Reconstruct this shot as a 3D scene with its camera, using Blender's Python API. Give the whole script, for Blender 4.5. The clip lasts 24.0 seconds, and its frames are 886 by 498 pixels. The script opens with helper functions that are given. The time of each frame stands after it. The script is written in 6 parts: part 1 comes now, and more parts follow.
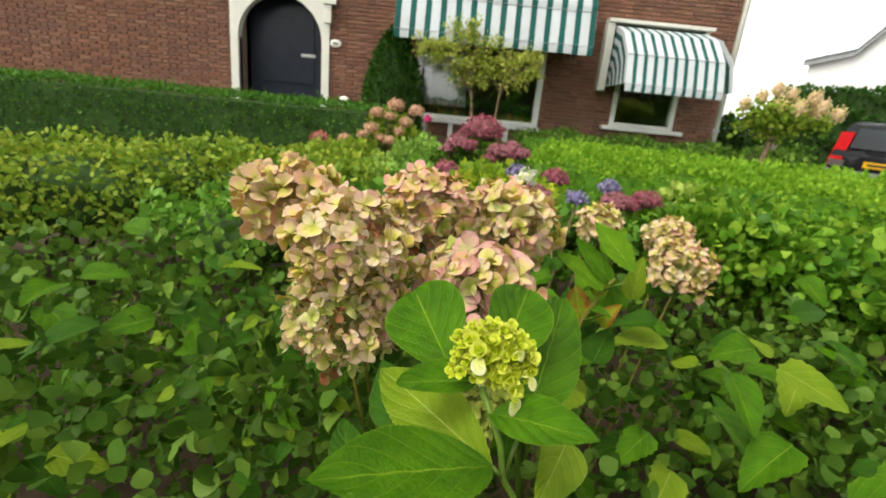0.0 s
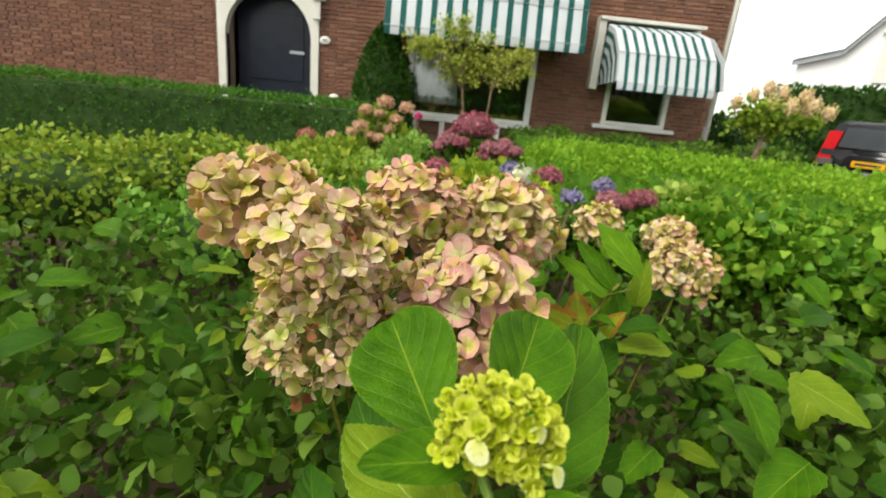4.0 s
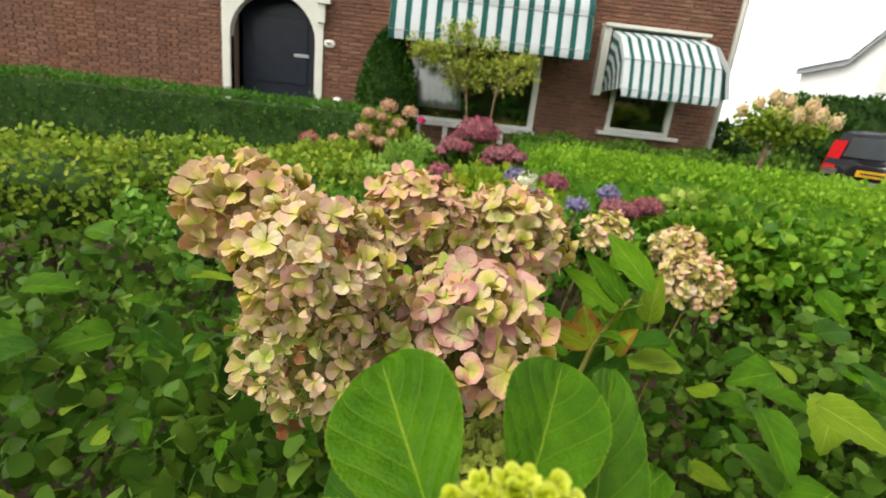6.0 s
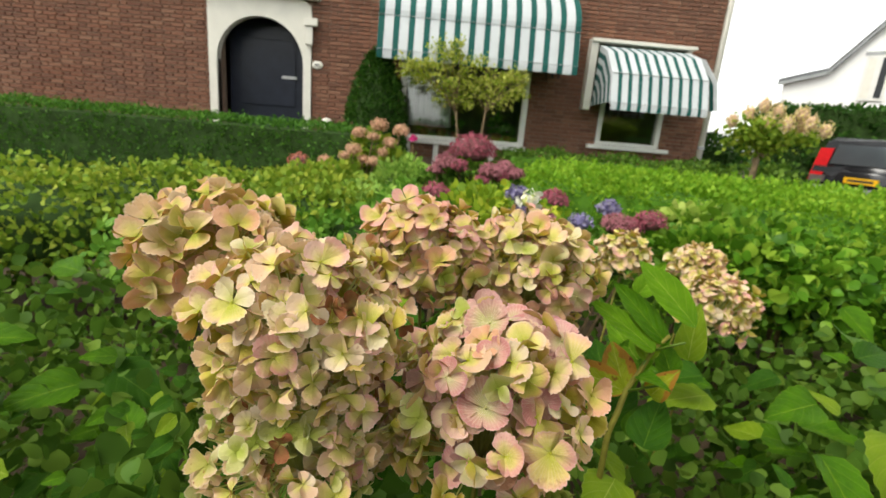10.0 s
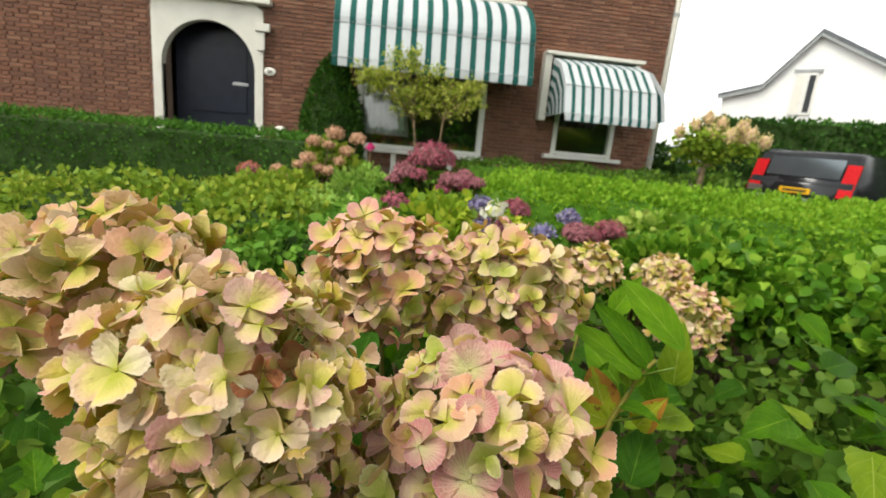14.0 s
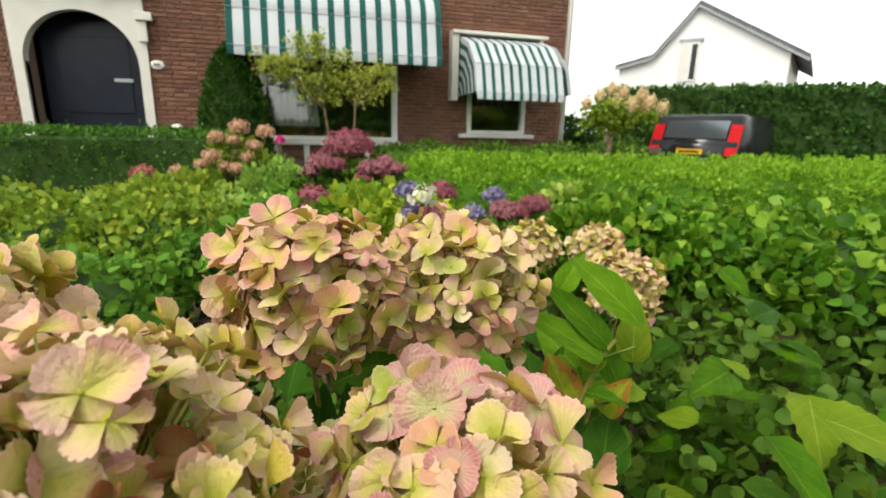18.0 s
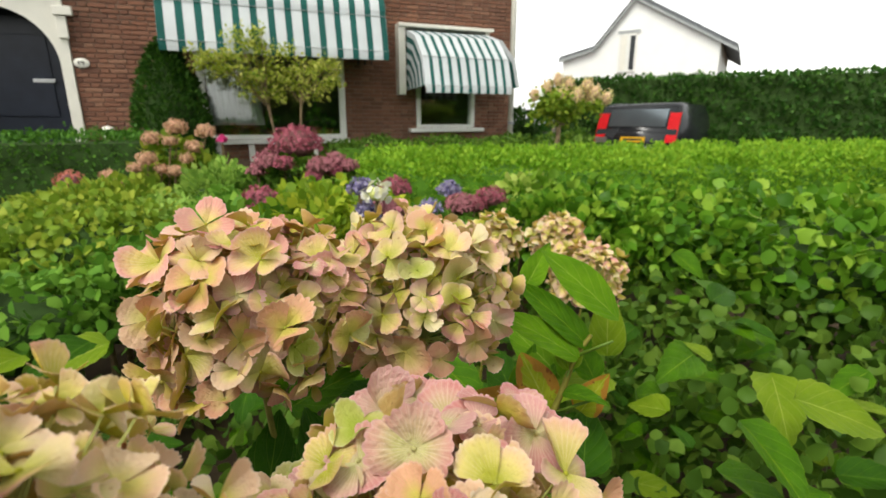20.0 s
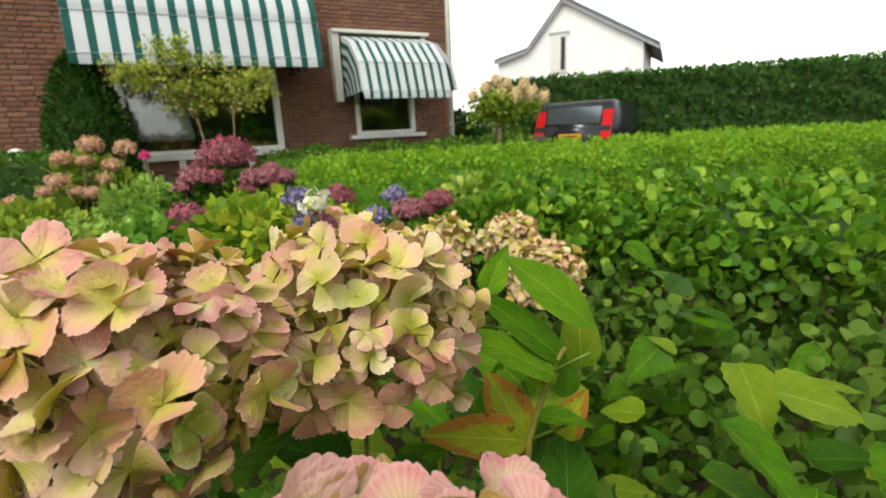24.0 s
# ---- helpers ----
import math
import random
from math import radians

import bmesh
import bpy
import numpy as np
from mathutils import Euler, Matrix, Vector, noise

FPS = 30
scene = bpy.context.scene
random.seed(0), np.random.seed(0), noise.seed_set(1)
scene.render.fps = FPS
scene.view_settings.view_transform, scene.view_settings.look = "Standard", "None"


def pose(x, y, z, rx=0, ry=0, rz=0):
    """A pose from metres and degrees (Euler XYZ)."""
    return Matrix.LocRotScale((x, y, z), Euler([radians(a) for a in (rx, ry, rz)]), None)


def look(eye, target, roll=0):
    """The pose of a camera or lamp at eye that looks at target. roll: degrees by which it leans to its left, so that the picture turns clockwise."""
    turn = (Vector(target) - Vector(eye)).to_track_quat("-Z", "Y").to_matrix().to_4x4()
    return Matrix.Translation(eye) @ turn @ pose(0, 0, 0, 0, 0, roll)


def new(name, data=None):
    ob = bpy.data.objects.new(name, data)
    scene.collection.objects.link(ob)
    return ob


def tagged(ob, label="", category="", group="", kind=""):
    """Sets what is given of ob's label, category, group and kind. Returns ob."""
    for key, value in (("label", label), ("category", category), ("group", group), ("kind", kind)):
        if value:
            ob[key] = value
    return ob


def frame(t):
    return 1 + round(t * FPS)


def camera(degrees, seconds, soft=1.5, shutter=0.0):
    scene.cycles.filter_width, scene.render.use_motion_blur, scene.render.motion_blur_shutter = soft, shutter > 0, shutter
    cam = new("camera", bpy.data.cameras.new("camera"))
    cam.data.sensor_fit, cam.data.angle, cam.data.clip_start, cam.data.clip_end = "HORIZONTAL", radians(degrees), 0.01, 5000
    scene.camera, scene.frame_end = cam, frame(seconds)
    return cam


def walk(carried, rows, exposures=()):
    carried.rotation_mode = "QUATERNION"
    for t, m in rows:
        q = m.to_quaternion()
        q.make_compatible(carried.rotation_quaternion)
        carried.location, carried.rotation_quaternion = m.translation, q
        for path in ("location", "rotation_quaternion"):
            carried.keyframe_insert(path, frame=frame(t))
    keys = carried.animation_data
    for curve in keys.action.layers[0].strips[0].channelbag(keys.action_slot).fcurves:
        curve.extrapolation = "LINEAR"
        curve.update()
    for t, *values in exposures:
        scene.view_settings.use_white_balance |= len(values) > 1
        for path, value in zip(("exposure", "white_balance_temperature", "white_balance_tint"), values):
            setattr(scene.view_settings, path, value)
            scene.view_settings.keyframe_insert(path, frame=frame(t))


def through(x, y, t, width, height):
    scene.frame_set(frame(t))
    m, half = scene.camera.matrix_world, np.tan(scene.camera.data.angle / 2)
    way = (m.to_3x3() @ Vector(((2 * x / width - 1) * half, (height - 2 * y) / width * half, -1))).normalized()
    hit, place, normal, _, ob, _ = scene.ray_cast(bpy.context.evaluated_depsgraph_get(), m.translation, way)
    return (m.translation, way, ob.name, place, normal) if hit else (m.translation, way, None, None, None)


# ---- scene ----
cam = camera(85.3, 24.0)
PATH = [
    (0, (1.298, 0.144, 1.063), (1.333, 2.056, 0.476), 5.6),
    (0.5, (1.298, 0.15, 1.061), (1.342, 2.061, 0.472), 5.8),
    (1, (1.298, 0.157, 1.059), (1.355, 2.067, 0.47), 5.9),
    (1.5, (1.298, 0.165, 1.058), (1.359, 2.075, 0.467), 5.9),
    (2, (1.298, 0.172, 1.057), (1.365, 2.082, 0.466), 5.6),
    (2.5, (1.299, 0.179, 1.056), (1.37, 2.088, 0.466), 5.7),
    (4.5, (1.302, 0.208, 1.051), (1.37, 2.119, 0.465), 5.8),
    (5, (1.303, 0.217, 1.05), (1.367, 2.129, 0.467), 6.1),
    (5.5, (1.302, 0.226, 1.05), (1.365, 2.139, 0.471), 6.4),
    (6, (1.301, 0.234, 1.05), (1.362, 2.15, 0.479), 6.4),
    (6.5, (1.3, 0.244, 1.049), (1.357, 2.163, 0.489), 6.3),
    (7, (1.299, 0.253, 1.049), (1.349, 2.174, 0.494), 5.6),
    (7.5, (1.296, 0.263, 1.048), (1.346, 2.185, 0.499), 5.2),
    (8, (1.294, 0.274, 1.047), (1.345, 2.2, 0.508), 5.2),
    (8.5, (1.291, 0.284, 1.047), (1.345, 2.211, 0.515), 5.0),
    (9, (1.289, 0.296, 1.046), (1.347, 2.226, 0.526), 4.9),
    (9.5, (1.286, 0.306, 1.046), (1.364, 2.238, 0.536), 4.8),
    (10, (1.285, 0.315, 1.045), (1.37, 2.249, 0.544), 4.9),
    (10.5, (1.284, 0.325, 1.044), (1.384, 2.262, 0.556), 5.0),
    (12.5, (1.282, 0.353, 1.041), (1.452, 2.291, 0.581), 5.1),
    (13, (1.281, 0.359, 1.04), (1.475, 2.296, 0.582), 5.3),
    (13.5, (1.282, 0.368, 1.039), (1.504, 2.304, 0.586), 5.3),
    (14, (1.282, 0.376, 1.04), (1.535, 2.308, 0.59), 5.3),
    (14.5, (1.282, 0.384, 1.04), (1.568, 2.313, 0.594), 5.1),
    (15, (1.28, 0.391, 1.041), (1.603, 2.313, 0.595), 4.4),
    (15.5, (1.279, 0.396, 1.042), (1.64, 2.312, 0.593), 3.5),
    (16, (1.279, 0.402, 1.042), (1.674, 2.308, 0.58), 2.2),
    (16.5, (1.279, 0.408, 1.041), (1.707, 2.301, 0.556), 2.1),
    (17, (1.28, 0.417, 1.038), (1.752, 2.299, 0.551), 1.4),
    (17.5, (1.282, 0.426, 1.036), (1.786, 2.298, 0.546), 1.4),
    (18, (1.285, 0.437, 1.033), (1.834, 2.296, 0.542), 1.4),
    (18.5, (1.286, 0.447, 1.031), (1.888, 2.289, 0.537), 1.1),
    (20.5, (1.294, 0.48, 1.026), (2.038, 2.265, 0.513), -0.1),
    (21, (1.299, 0.489, 1.024), (2.062, 2.265, 0.51), 0.1),
    (21.5, (1.302, 0.499, 1.022), (2.09, 2.264, 0.51), -0.2),
    (22, (1.306, 0.505, 1.02), (2.113, 2.263, 0.512), -0.3),
    (22.5, (1.308, 0.51, 1.019), (2.139, 2.258, 0.515), -0.8),
    (23, (1.311, 0.515, 1.019), (2.168, 2.251, 0.517), -1.4),
    (23.5, (1.313, 0.523, 1.017), (2.194, 2.248, 0.52), -2.0),
    (24, (1.315, 0.526, 1.017), (2.224, 2.237, 0.523), -2.7),
]
walk(cam, [(t, look(eye, target, roll)) for t, eye, target, roll in PATH],
     [(0, -0.04, 6750, 7), (4, -0.06, 6750, 7), (12, -0.14, 6750, 7), (20, -0.20, 6750, 7), (24, -0.26, 6750, 7)])


# depth of field of a small phone lens
cam.data.dof.use_dof = True
cam.data.dof.focus_distance = 0.255
cam.data.dof.aperture_fstop = 16.0

# ---- sky, sun ----
world = bpy.data.worlds.new("sky")
scene.world = world
world.use_nodes = True
wn, wl = world.node_tree.nodes, world.node_tree.links
sky = wn.new("ShaderNodeTexSky")
sky.sky_type = "NISHITA"
sky.sun_disc = False
sky.sun_elevation = radians(52)
sky.sun_rotation = radians(235)
sky.dust_density = 1.5
grey = wn.new("ShaderNodeHueSaturation")
grey.inputs["Saturation"].default_value = 0.05
wl.new(sky.outputs["Color"], grey.inputs["Color"])
wl.new(grey.outputs["Color"], wn["Background"].inputs["Color"])
wn["Background"].inputs["Strength"].default_value = 0.335
sun = new("sun", bpy.data.lights.new("sun", "SUN"))
sun.data.energy, sun.data.angle, sun.data.color = 2.55, radians(24), (1.0, 0.95, 0.88)
sun.matrix_world = look((0, 0, 0), (0.42, 0.30, -0.86))


# ---- materials ----
def shade(name, rough=0.6, spec=0.3):
    m = bpy.data.materials.new(name)
    m.use_nodes = True
    b = m.node_tree.nodes["Principled BSDF"]
    b.inputs["Roughness"].default_value = rough
    b.inputs["Specular IOR Level"].default_value = spec
    return m, m.node_tree.nodes, m.node_tree.links, b


def math_node(n, l, op, a, b=None, clamp=False):
    k = n.new("ShaderNodeMath")
    k.operation, k.use_clamp = op, clamp
    for i, v in enumerate((a, b)):
        if v is None:
            continue
        if isinstance(v, (int, float)):
            k.inputs[i].default_value = v
        else:
            l.new(v, k.inputs[i])
    return k.outputs[0]


def mix_node(n, l, fac, a, b, kind="MIX"):
    k = n.new("ShaderNodeMix")
    k.data_type, k.blend_type = "RGBA", kind
    for i, v in ((0, fac), (6, a), (7, b)):
        if isinstance(v, (int, float)):
            k.inputs[i].default_value = v
        elif isinstance(v, tuple):
            k.inputs[i].default_value = (*v, 1)
        else:
            l.new(v, k.inputs[i])
    return k.outputs[2]


def ramp_node(n, l, fac, *stops):
    k = n.new("ShaderNodeValToRGB")
    while len(k.color_ramp.elements) < len(stops):
        k.color_ramp.elements.new(0.5)
    for e, (p, c) in zip(k.color_ramp.elements, stops):
        e.position, e.color = p, (*c, 1) if isinstance(c, tuple) else (c, c, c, 1)
    l.new(fac, k.inputs[0])
    return k.outputs[0]


def noise_node(n, l, scale, detail=3, vec=None, out="Fac"):
    k = n.new("ShaderNodeTexNoise")
    k.inputs["Scale"].default_value, k.inputs["Detail"].default_value = scale, detail
    if vec is None:
        vec = n.new("ShaderNodeTexCoord").outputs["Object"]
    l.new(vec, k.inputs["Vector"])
    return k.outputs[out]


def bump_node(n, l, b, height, strength=0.3, dist=0.01):
    k = n.new("ShaderNodeBump")
    k.inputs["Strength"].default_value, k.inputs["Distance"].default_value = strength, dist
    l.new(height, k.inputs["Height"])
    l.new(k.outputs[0], b.inputs["Normal"])


def thin(n, l, b, colour, part_through):
    """Leaves and petals let some light through."""
    t = n.new("ShaderNodeBsdfTranslucent")
    x = n.new("ShaderNodeMixShader")
    x.inputs[0].default_value = part_through
    l.new(colour, t.inputs["Color"])
    l.new(b.outputs[0], x.inputs[1])
    l.new(t.outputs[0], x.inputs[2])
    l.new(x.outputs[0], n["Material Output"].inputs["Surface"])


def plain(name, colour, rough=0.6, vary=0.15, scale=8.0, metal=0.0, spec=0.3, bump=0.1):
    m, n, l, b = shade(name, rough, spec)
    f = noise_node(n, l, scale, 5)
    lo = tuple(c * (1 - vary) for c in colour)
    hi = tuple(min(1, c * (1 + vary)) for c in colour)
    l.new(ramp_node(n, l, f, (0.3, lo), (0.7, hi)), b.inputs["Base Color"])
    b.inputs["Metallic"].default_value = metal
    if bump:
        bump_node(n, l, b, noise_node(n, l, scale * 12, 4), bump, 0.003)
    return m


def petal_material(name, tip, mid, base, vein, blotch=(0.45, 0.18, 0.08), worn=0.12, through=0.2, vein_power=1.0, highlight=0.0):
    """Petals: u across, v from the claw to the rim; veins fan out from the claw and fork."""
    m, n, l, b = shade(name, 0.55, 0.15)
    uv = n.new("ShaderNodeUVMap").outputs[0]
    s = n.new("ShaderNodeSeparateXYZ")
    l.new(uv, s.inputs[0])
    u, v = s.outputs[0], s.outputs[1]
    rnd = n.new("ShaderNodeObjectInfo").outputs["Random"]
    petal = n.new("ShaderNodeNewGeometry").outputs["Random Per Island"]
    shift = n.new("ShaderNodeVectorMath")
    shift.operation = "ADD"
    l.new(n.new("ShaderNodeTexCoord").outputs["Object"], shift.inputs[0])
    l.new(math_node(n, l, "MULTIPLY", rnd, 40.0), shift.inputs[1])
    obj = shift.outputs[0]
    wander = noise_node(n, l, 1.1, 3, obj)
    # where along the petal the tint sets in differs from floret to floret and petal to petal
    reach = math_node(n, l, "ADD", math_node(n, l, "MULTIPLY", math_node(n, l, "SUBTRACT", rnd, 0.5), 0.55),
                      math_node(n, l, "MULTIPLY", math_node(n, l, "SUBTRACT", wander, 0.45), 0.8))
    reach = math_node(n, l, "ADD", reach, math_node(n, l, "MULTIPLY", math_node(n, l, "SUBTRACT", petal, 0.5), 0.3))
    at = math_node(n, l, "ADD", v, reach, True)
    c = ramp_node(n, l, at, (0.10, base), (0.62, mid), (1.0, tip))
    # some petals, picked at random, go almost white to paint in highlights
    lit_petals = math_node(n, l, "FRACT", math_node(n, l, "ADD", math_node(n, l, "MULTIPLY", petal, 3.0), math_node(n, l, "MULTIPLY", rnd, 7.0)))
    lit_petals = math_node(n, l, "MULTIPLY", ramp_node(n, l, lit_petals, (0.55, 0.0), (1.0, 1.0)), ramp_node(n, l, v, (0.1, 0.15), (0.7, 1.0)))
    c = mix_node(n, l, math_node(n, l, "MULTIPLY", lit_petals, highlight), c, tuple(0.42 + 0.30 * k + 0.25 * j for k, j in zip(mid, tip)))
    fine = noise_node(n, l, 7.0, 4, obj)
    wobble = math_node(n, l, "MULTIPLY", noise_node(n, l, 2.6, 2, obj), 0.5)

    def fan(count, width, off):
        k = math_node(n, l, "FRACT", math_node(n, l, "ADD", math_node(n, l, "MULTIPLY", u, count), math_node(n, l, "ADD", wobble, off)))
        k = math_node(n, l, "ABSOLUTE", math_node(n, l, "SUBTRACT", k, 0.5))
        return ramp_node(n, l, k, (0.0, 1.0), (width, 0.0))
    main = fan(11.0, 0.12, 0.0)
    fork = math_node(n, l, "MULTIPLY", fan(22.0, 0.15, 0.3), ramp_node(n, l, v, (0.4, 0.0), (0.7, 0.6)))
    fade = ramp_node(n, l, v, (0.05, 1.0), (0.6, 0.6), (1.0, 0.25))
    line = math_node(n, l, "MULTIPLY", math_node(n, l, "MAXIMUM", main, fork), math_node(n, l, "MULTIPLY", fade, math_node(n, l, "MULTIPLY", fine, vein_power)), True)
    c = mix_node(n, l, line, c, vein)
    c = mix_node(n, l, math_node(n, l, "MULTIPLY", noise_node(n, l, 24.0, 3, obj), 0.16), c, base)
    spot = ramp_node(n, l, noise_node(n, l, 3.6, 5, obj), (0.67, 0.0), (0.75, 1.0))
    c = mix_node(n, l, math_node(n, l, "MULTIPLY", spot, worn * 4, True), c, blotch)
    speck = ramp_node(n, l, noise_node(n, l, 11.0, 2, obj), (0.765, 0.0), (0.79, 0.75))
    c = mix_node(n, l, speck, c, (0.24, 0.07, 0.05))
    rim = tuple(min(0.9, 0.42 + 0.58 * k) for k in tip) if min(tip) > 0.2 else tip
    c = mix_node(n, l, ramp_node(n, l, v, (0.91, 0.0), (1.0, 0.42)), c, rim)
    l.new(c, b.inputs["Base Color"])
    bump_node(n, l, b, math_node(n, l, "ADD", math_node(n, l, "MULTIPLY", main, -0.35), math_node(n, l, "MULTIPLY", fine, 0.8)), 0.3, 0.05)
    thin(n, l, b, c, through)
    return m


def leaf_material(name, dark, light, vein=(0.28, 0.42, 0.08), blush=None, through=0.3, pairs=5.5, rough=0.45):
    m, n, l, b = shade(name, rough, 0.11)
    uv = n.new("ShaderNodeUVMap").outputs[0]
    s = n.new("ShaderNodeSeparateXYZ")
    l.new(uv, s.inputs[0])
    side = math_node(n, l, "ABSOLUTE", math_node(n, l, "SUBTRACT", s.outputs[0], 0.5))
    obj = n.new("ShaderNodeTexCoord").outputs["Object"]
    c = ramp_node(n, l, noise_node(n, l, 3.0, 4, obj), (0.3, dark), (0.72, light))
    slant = math_node(n, l, "SUBTRACT", math_node(n, l, "MULTIPLY", s.outputs[1], pairs), math_node(n, l, "MULTIPLY", side, 4.2))
    saw = math_node(n, l, "ABSOLUTE", math_node(n, l, "SUBTRACT", math_node(n, l, "FRACT", slant), 0.5))
    ribs = ramp_node(n, l, saw, (0.0, 1.0), (0.05, 0.0))
    rib = ramp_node(n, l, side, (0.004, 1.0), (0.013, 0.0))
    net = n.new("ShaderNodeTexVoronoi")
    net.feature = "DISTANCE_TO_EDGE"
    net.inputs["Scale"].default_value = 26
    l.new(uv, net.inputs["Vector"])
    mesh = ramp_node(n, l, net.outputs["Distance"], (0.0, 1.0), (0.05, 0.0))
    c = mix_node(n, l, math_node(n, l, "MULTIPLY", ribs, 0.42), c, vein)
    c = mix_node(n, l, math_node(n, l, "MULTIPLY", mesh, 0.12), c, vein)
    c = mix_node(n, l, math_node(n, l, "MULTIPLY", rib, 0.9), c, vein)
    c = mix_node(n, l, ramp_node(n, l, side, (0.482, 0.0), (0.496, 0.45)), c, vein)
    if blush:
        edge = math_node(n, l, "ADD", math_node(n, l, "MULTIPLY", side, 0.9), math_node(n, l, "MULTIPLY", noise_node(n, l, 2.2, 5, obj), 1.3))
        edge = math_node(n, l, "ADD", edge, math_node(n, l, "MULTIPLY", s.outputs[1], 0.12))
        c = mix_node(n, l, ramp_node(n, l, edge, (0.98, 0.0), (1.38, 0.68)), c, blush)
        c = mix_node(n, l, ramp_node(n, l, noise_node(n, l, 6.0, 2, obj), (0.62, 0.0), (0.66, 0.8)), c, (0.16, 0.04, 0.015))
    l.new(c, b.inputs["Base Color"])
    h = math_node(n, l, "ADD", math_node(n, l, "MULTIPLY", ribs, -0.5), math_node(n, l, "MULTIPLY", noise_node(n, l, 40, 3, obj), 0.12))
    h = math_node(n, l, "ADD", h, math_node(n, l, "MULTIPLY", mesh, -0.4))
    h = math_node(n, l, "ADD", h, math_node(n, l, "MULTIPLY", saw, 0.12))
    bump_node(n, l, b, h, 0.42, 0.03)
    thin(n, l, b, c, through)
    return m


def foliage_material(name, a, b_, c_, through=0.3, rough=0.5):
    m, n, l, b = shade(name, rough, 0.15)
    isl = n.new("ShaderNodeNewGeometry").outputs["Random Per Island"]
    big = noise_node(n, l, 2.2, 3)
    f = math_node(n, l, "ADD", math_node(n, l, "MULTIPLY", isl, 0.6), math_node(n, l, "MULTIPLY", big, 0.4))
    c = ramp_node(n, l, f, (0.15, a), (0.5, b_), (0.88, c_))
    l.new(c, b.inputs["Base Color"])
    thin(n, l, b, c, through)
    return m


PETAL_PINK = petal_material("aged pink petal", (0.83, 0.41, 0.385), (0.80, 0.63, 0.25), (0.50, 0.50, 0.05), (0.88, 0.76, 0.55), through=0.35, vein_power=1.7, highlight=0.55)
PETAL_ROSY = petal_material("rosy veined petal", (0.65, 0.245, 0.265), (0.70, 0.40, 0.34), (0.63, 0.60, 0.26), (0.90, 0.78, 0.62), through=0.35, vein_power=2.1, highlight=0.45)
PETAL_DUSK = petal_material("dusky pink petal", (0.78, 0.40, 0.28), (0.76, 0.52, 0.28), (0.54, 0.48, 0.10), (0.90, 0.72, 0.50), through=0.35, vein_power=1.3, highlight=0.45)
PETAL_PEACH = petal_material("peach green petal", (0.81, 0.45, 0.30), (0.69, 0.57, 0.14), (0.39, 0.41, 0.04), (0.70, 0.57, 0.25), through=0.35, vein_power=1.3, highlight=0.55)
PETAL_CREAM = petal_material("cream pink petal", (0.87, 0.60, 0.43), (0.80, 0.69, 0.24), (0.47, 0.49, 0.045), (0.82, 0.73, 0.43), through=0.35, vein_power=1.3, highlight=0.8)
PETAL_BACK = petal_material("olive petal underside", (0.74, 0.52, 0.21), (0.67, 0.58, 0.10), (0.47, 0.47, 0.035), (0.76, 0.66, 0.24), through=0.38, highlight=0.4)
PETAL_DRY = petal_material("faded olive petal", (0.72, 0.48, 0.29), (0.56, 0.49, 0.15), (0.30, 0.32, 0.04), (0.62, 0.54, 0.23), (0.26, 0.07, 0.025), 0.3, 0.35, highlight=0.6)
PETAL_BROWN = petal_material("browned petal", (0.30, 0.105, 0.045), (0.24, 0.10, 0.035), (0.20, 0.14, 0.035), (0.36, 0.21, 0.10), (0.18, 0.05, 0.02), 0.3)
PETAL_GREEN = petal_material("green ageing petal", (0.56, 0.54, 0.22), (0.44, 0.47, 0.11), (0.29, 0.36, 0.04), (0.5, 0.5, 0.16), (0.5, 0.3, 0.2), 0.1)
PETAL_MOSS = petal_material("moss green petal", (0.36, 0.38, 0.08), (0.25, 0.31, 0.04), (0.15, 0.21, 0.018), (0.32, 0.35, 0.07), (0.4, 0.25, 0.15), 0.1)
PETAL_LIME = petal_material("young lime petal", (0.66, 0.69, 0.10), (0.47, 0.54, 0.014), (0.24, 0.32, 0.005), (0.38, 0.45, 0.02), (0.5, 0.6, 0.1), 0.0)
PETAL_PALE = petal_material("pale young petal", (0.84, 0.83, 0.46), (0.78, 0.78, 0.24), (0.48, 0.58, 0.04), (0.7, 0.72, 0.26), (0.8, 0.6, 0.4), 0.02)
PETAL_WINE = petal_material("wine red petal", (0.45, 0.125, 0.175), (0.36, 0.095, 0.13), (0.24, 0.065, 0.085), (0.30, 0.075, 0.10), (0.44, 0.22, 0.22), 0.1, 0.12)
PETAL_MAUVE = petal_material("mauve petal", (0.50, 0.20, 0.235), (0.40, 0.15, 0.18), (0.28, 0.10, 0.12), (0.36, 0.13, 0.15), (0.48, 0.30, 0.29), 0.1, 0.12)
PETAL_BLUE = petal_material("violet blue petal", (0.20, 0.18, 0.33), (0.26, 0.23, 0.36), (0.30, 0.28, 0.32), (0.16, 0.14, 0.26), (0.42, 0.38, 0.46), 0.08, 0.12)
PETAL_WHITE = petal_material("white petal", (0.86, 0.85, 0.78), (0.84, 0.82, 0.70), (0.76, 0.74, 0.45), (0.7, 0.68, 0.5), (0.8, 0.7, 0.5), 0.05)
PETAL_RUST = petal_material("rusty peach petal", (0.74, 0.42, 0.30), (0.66, 0.40, 0.26), (0.44, 0.32, 0.14), (0.55, 0.3, 0.18), (0.36, 0.16, 0.08), 0.15, 0.2)
PETAL_CORAL = petal_material("coral petal", (0.66, 0.23, 0.19), (0.58, 0.19, 0.15), (0.4, 0.16, 0.09), (0.5, 0.16, 0.12), (0.4, 0.15, 0.1), 0.1, 0.15)
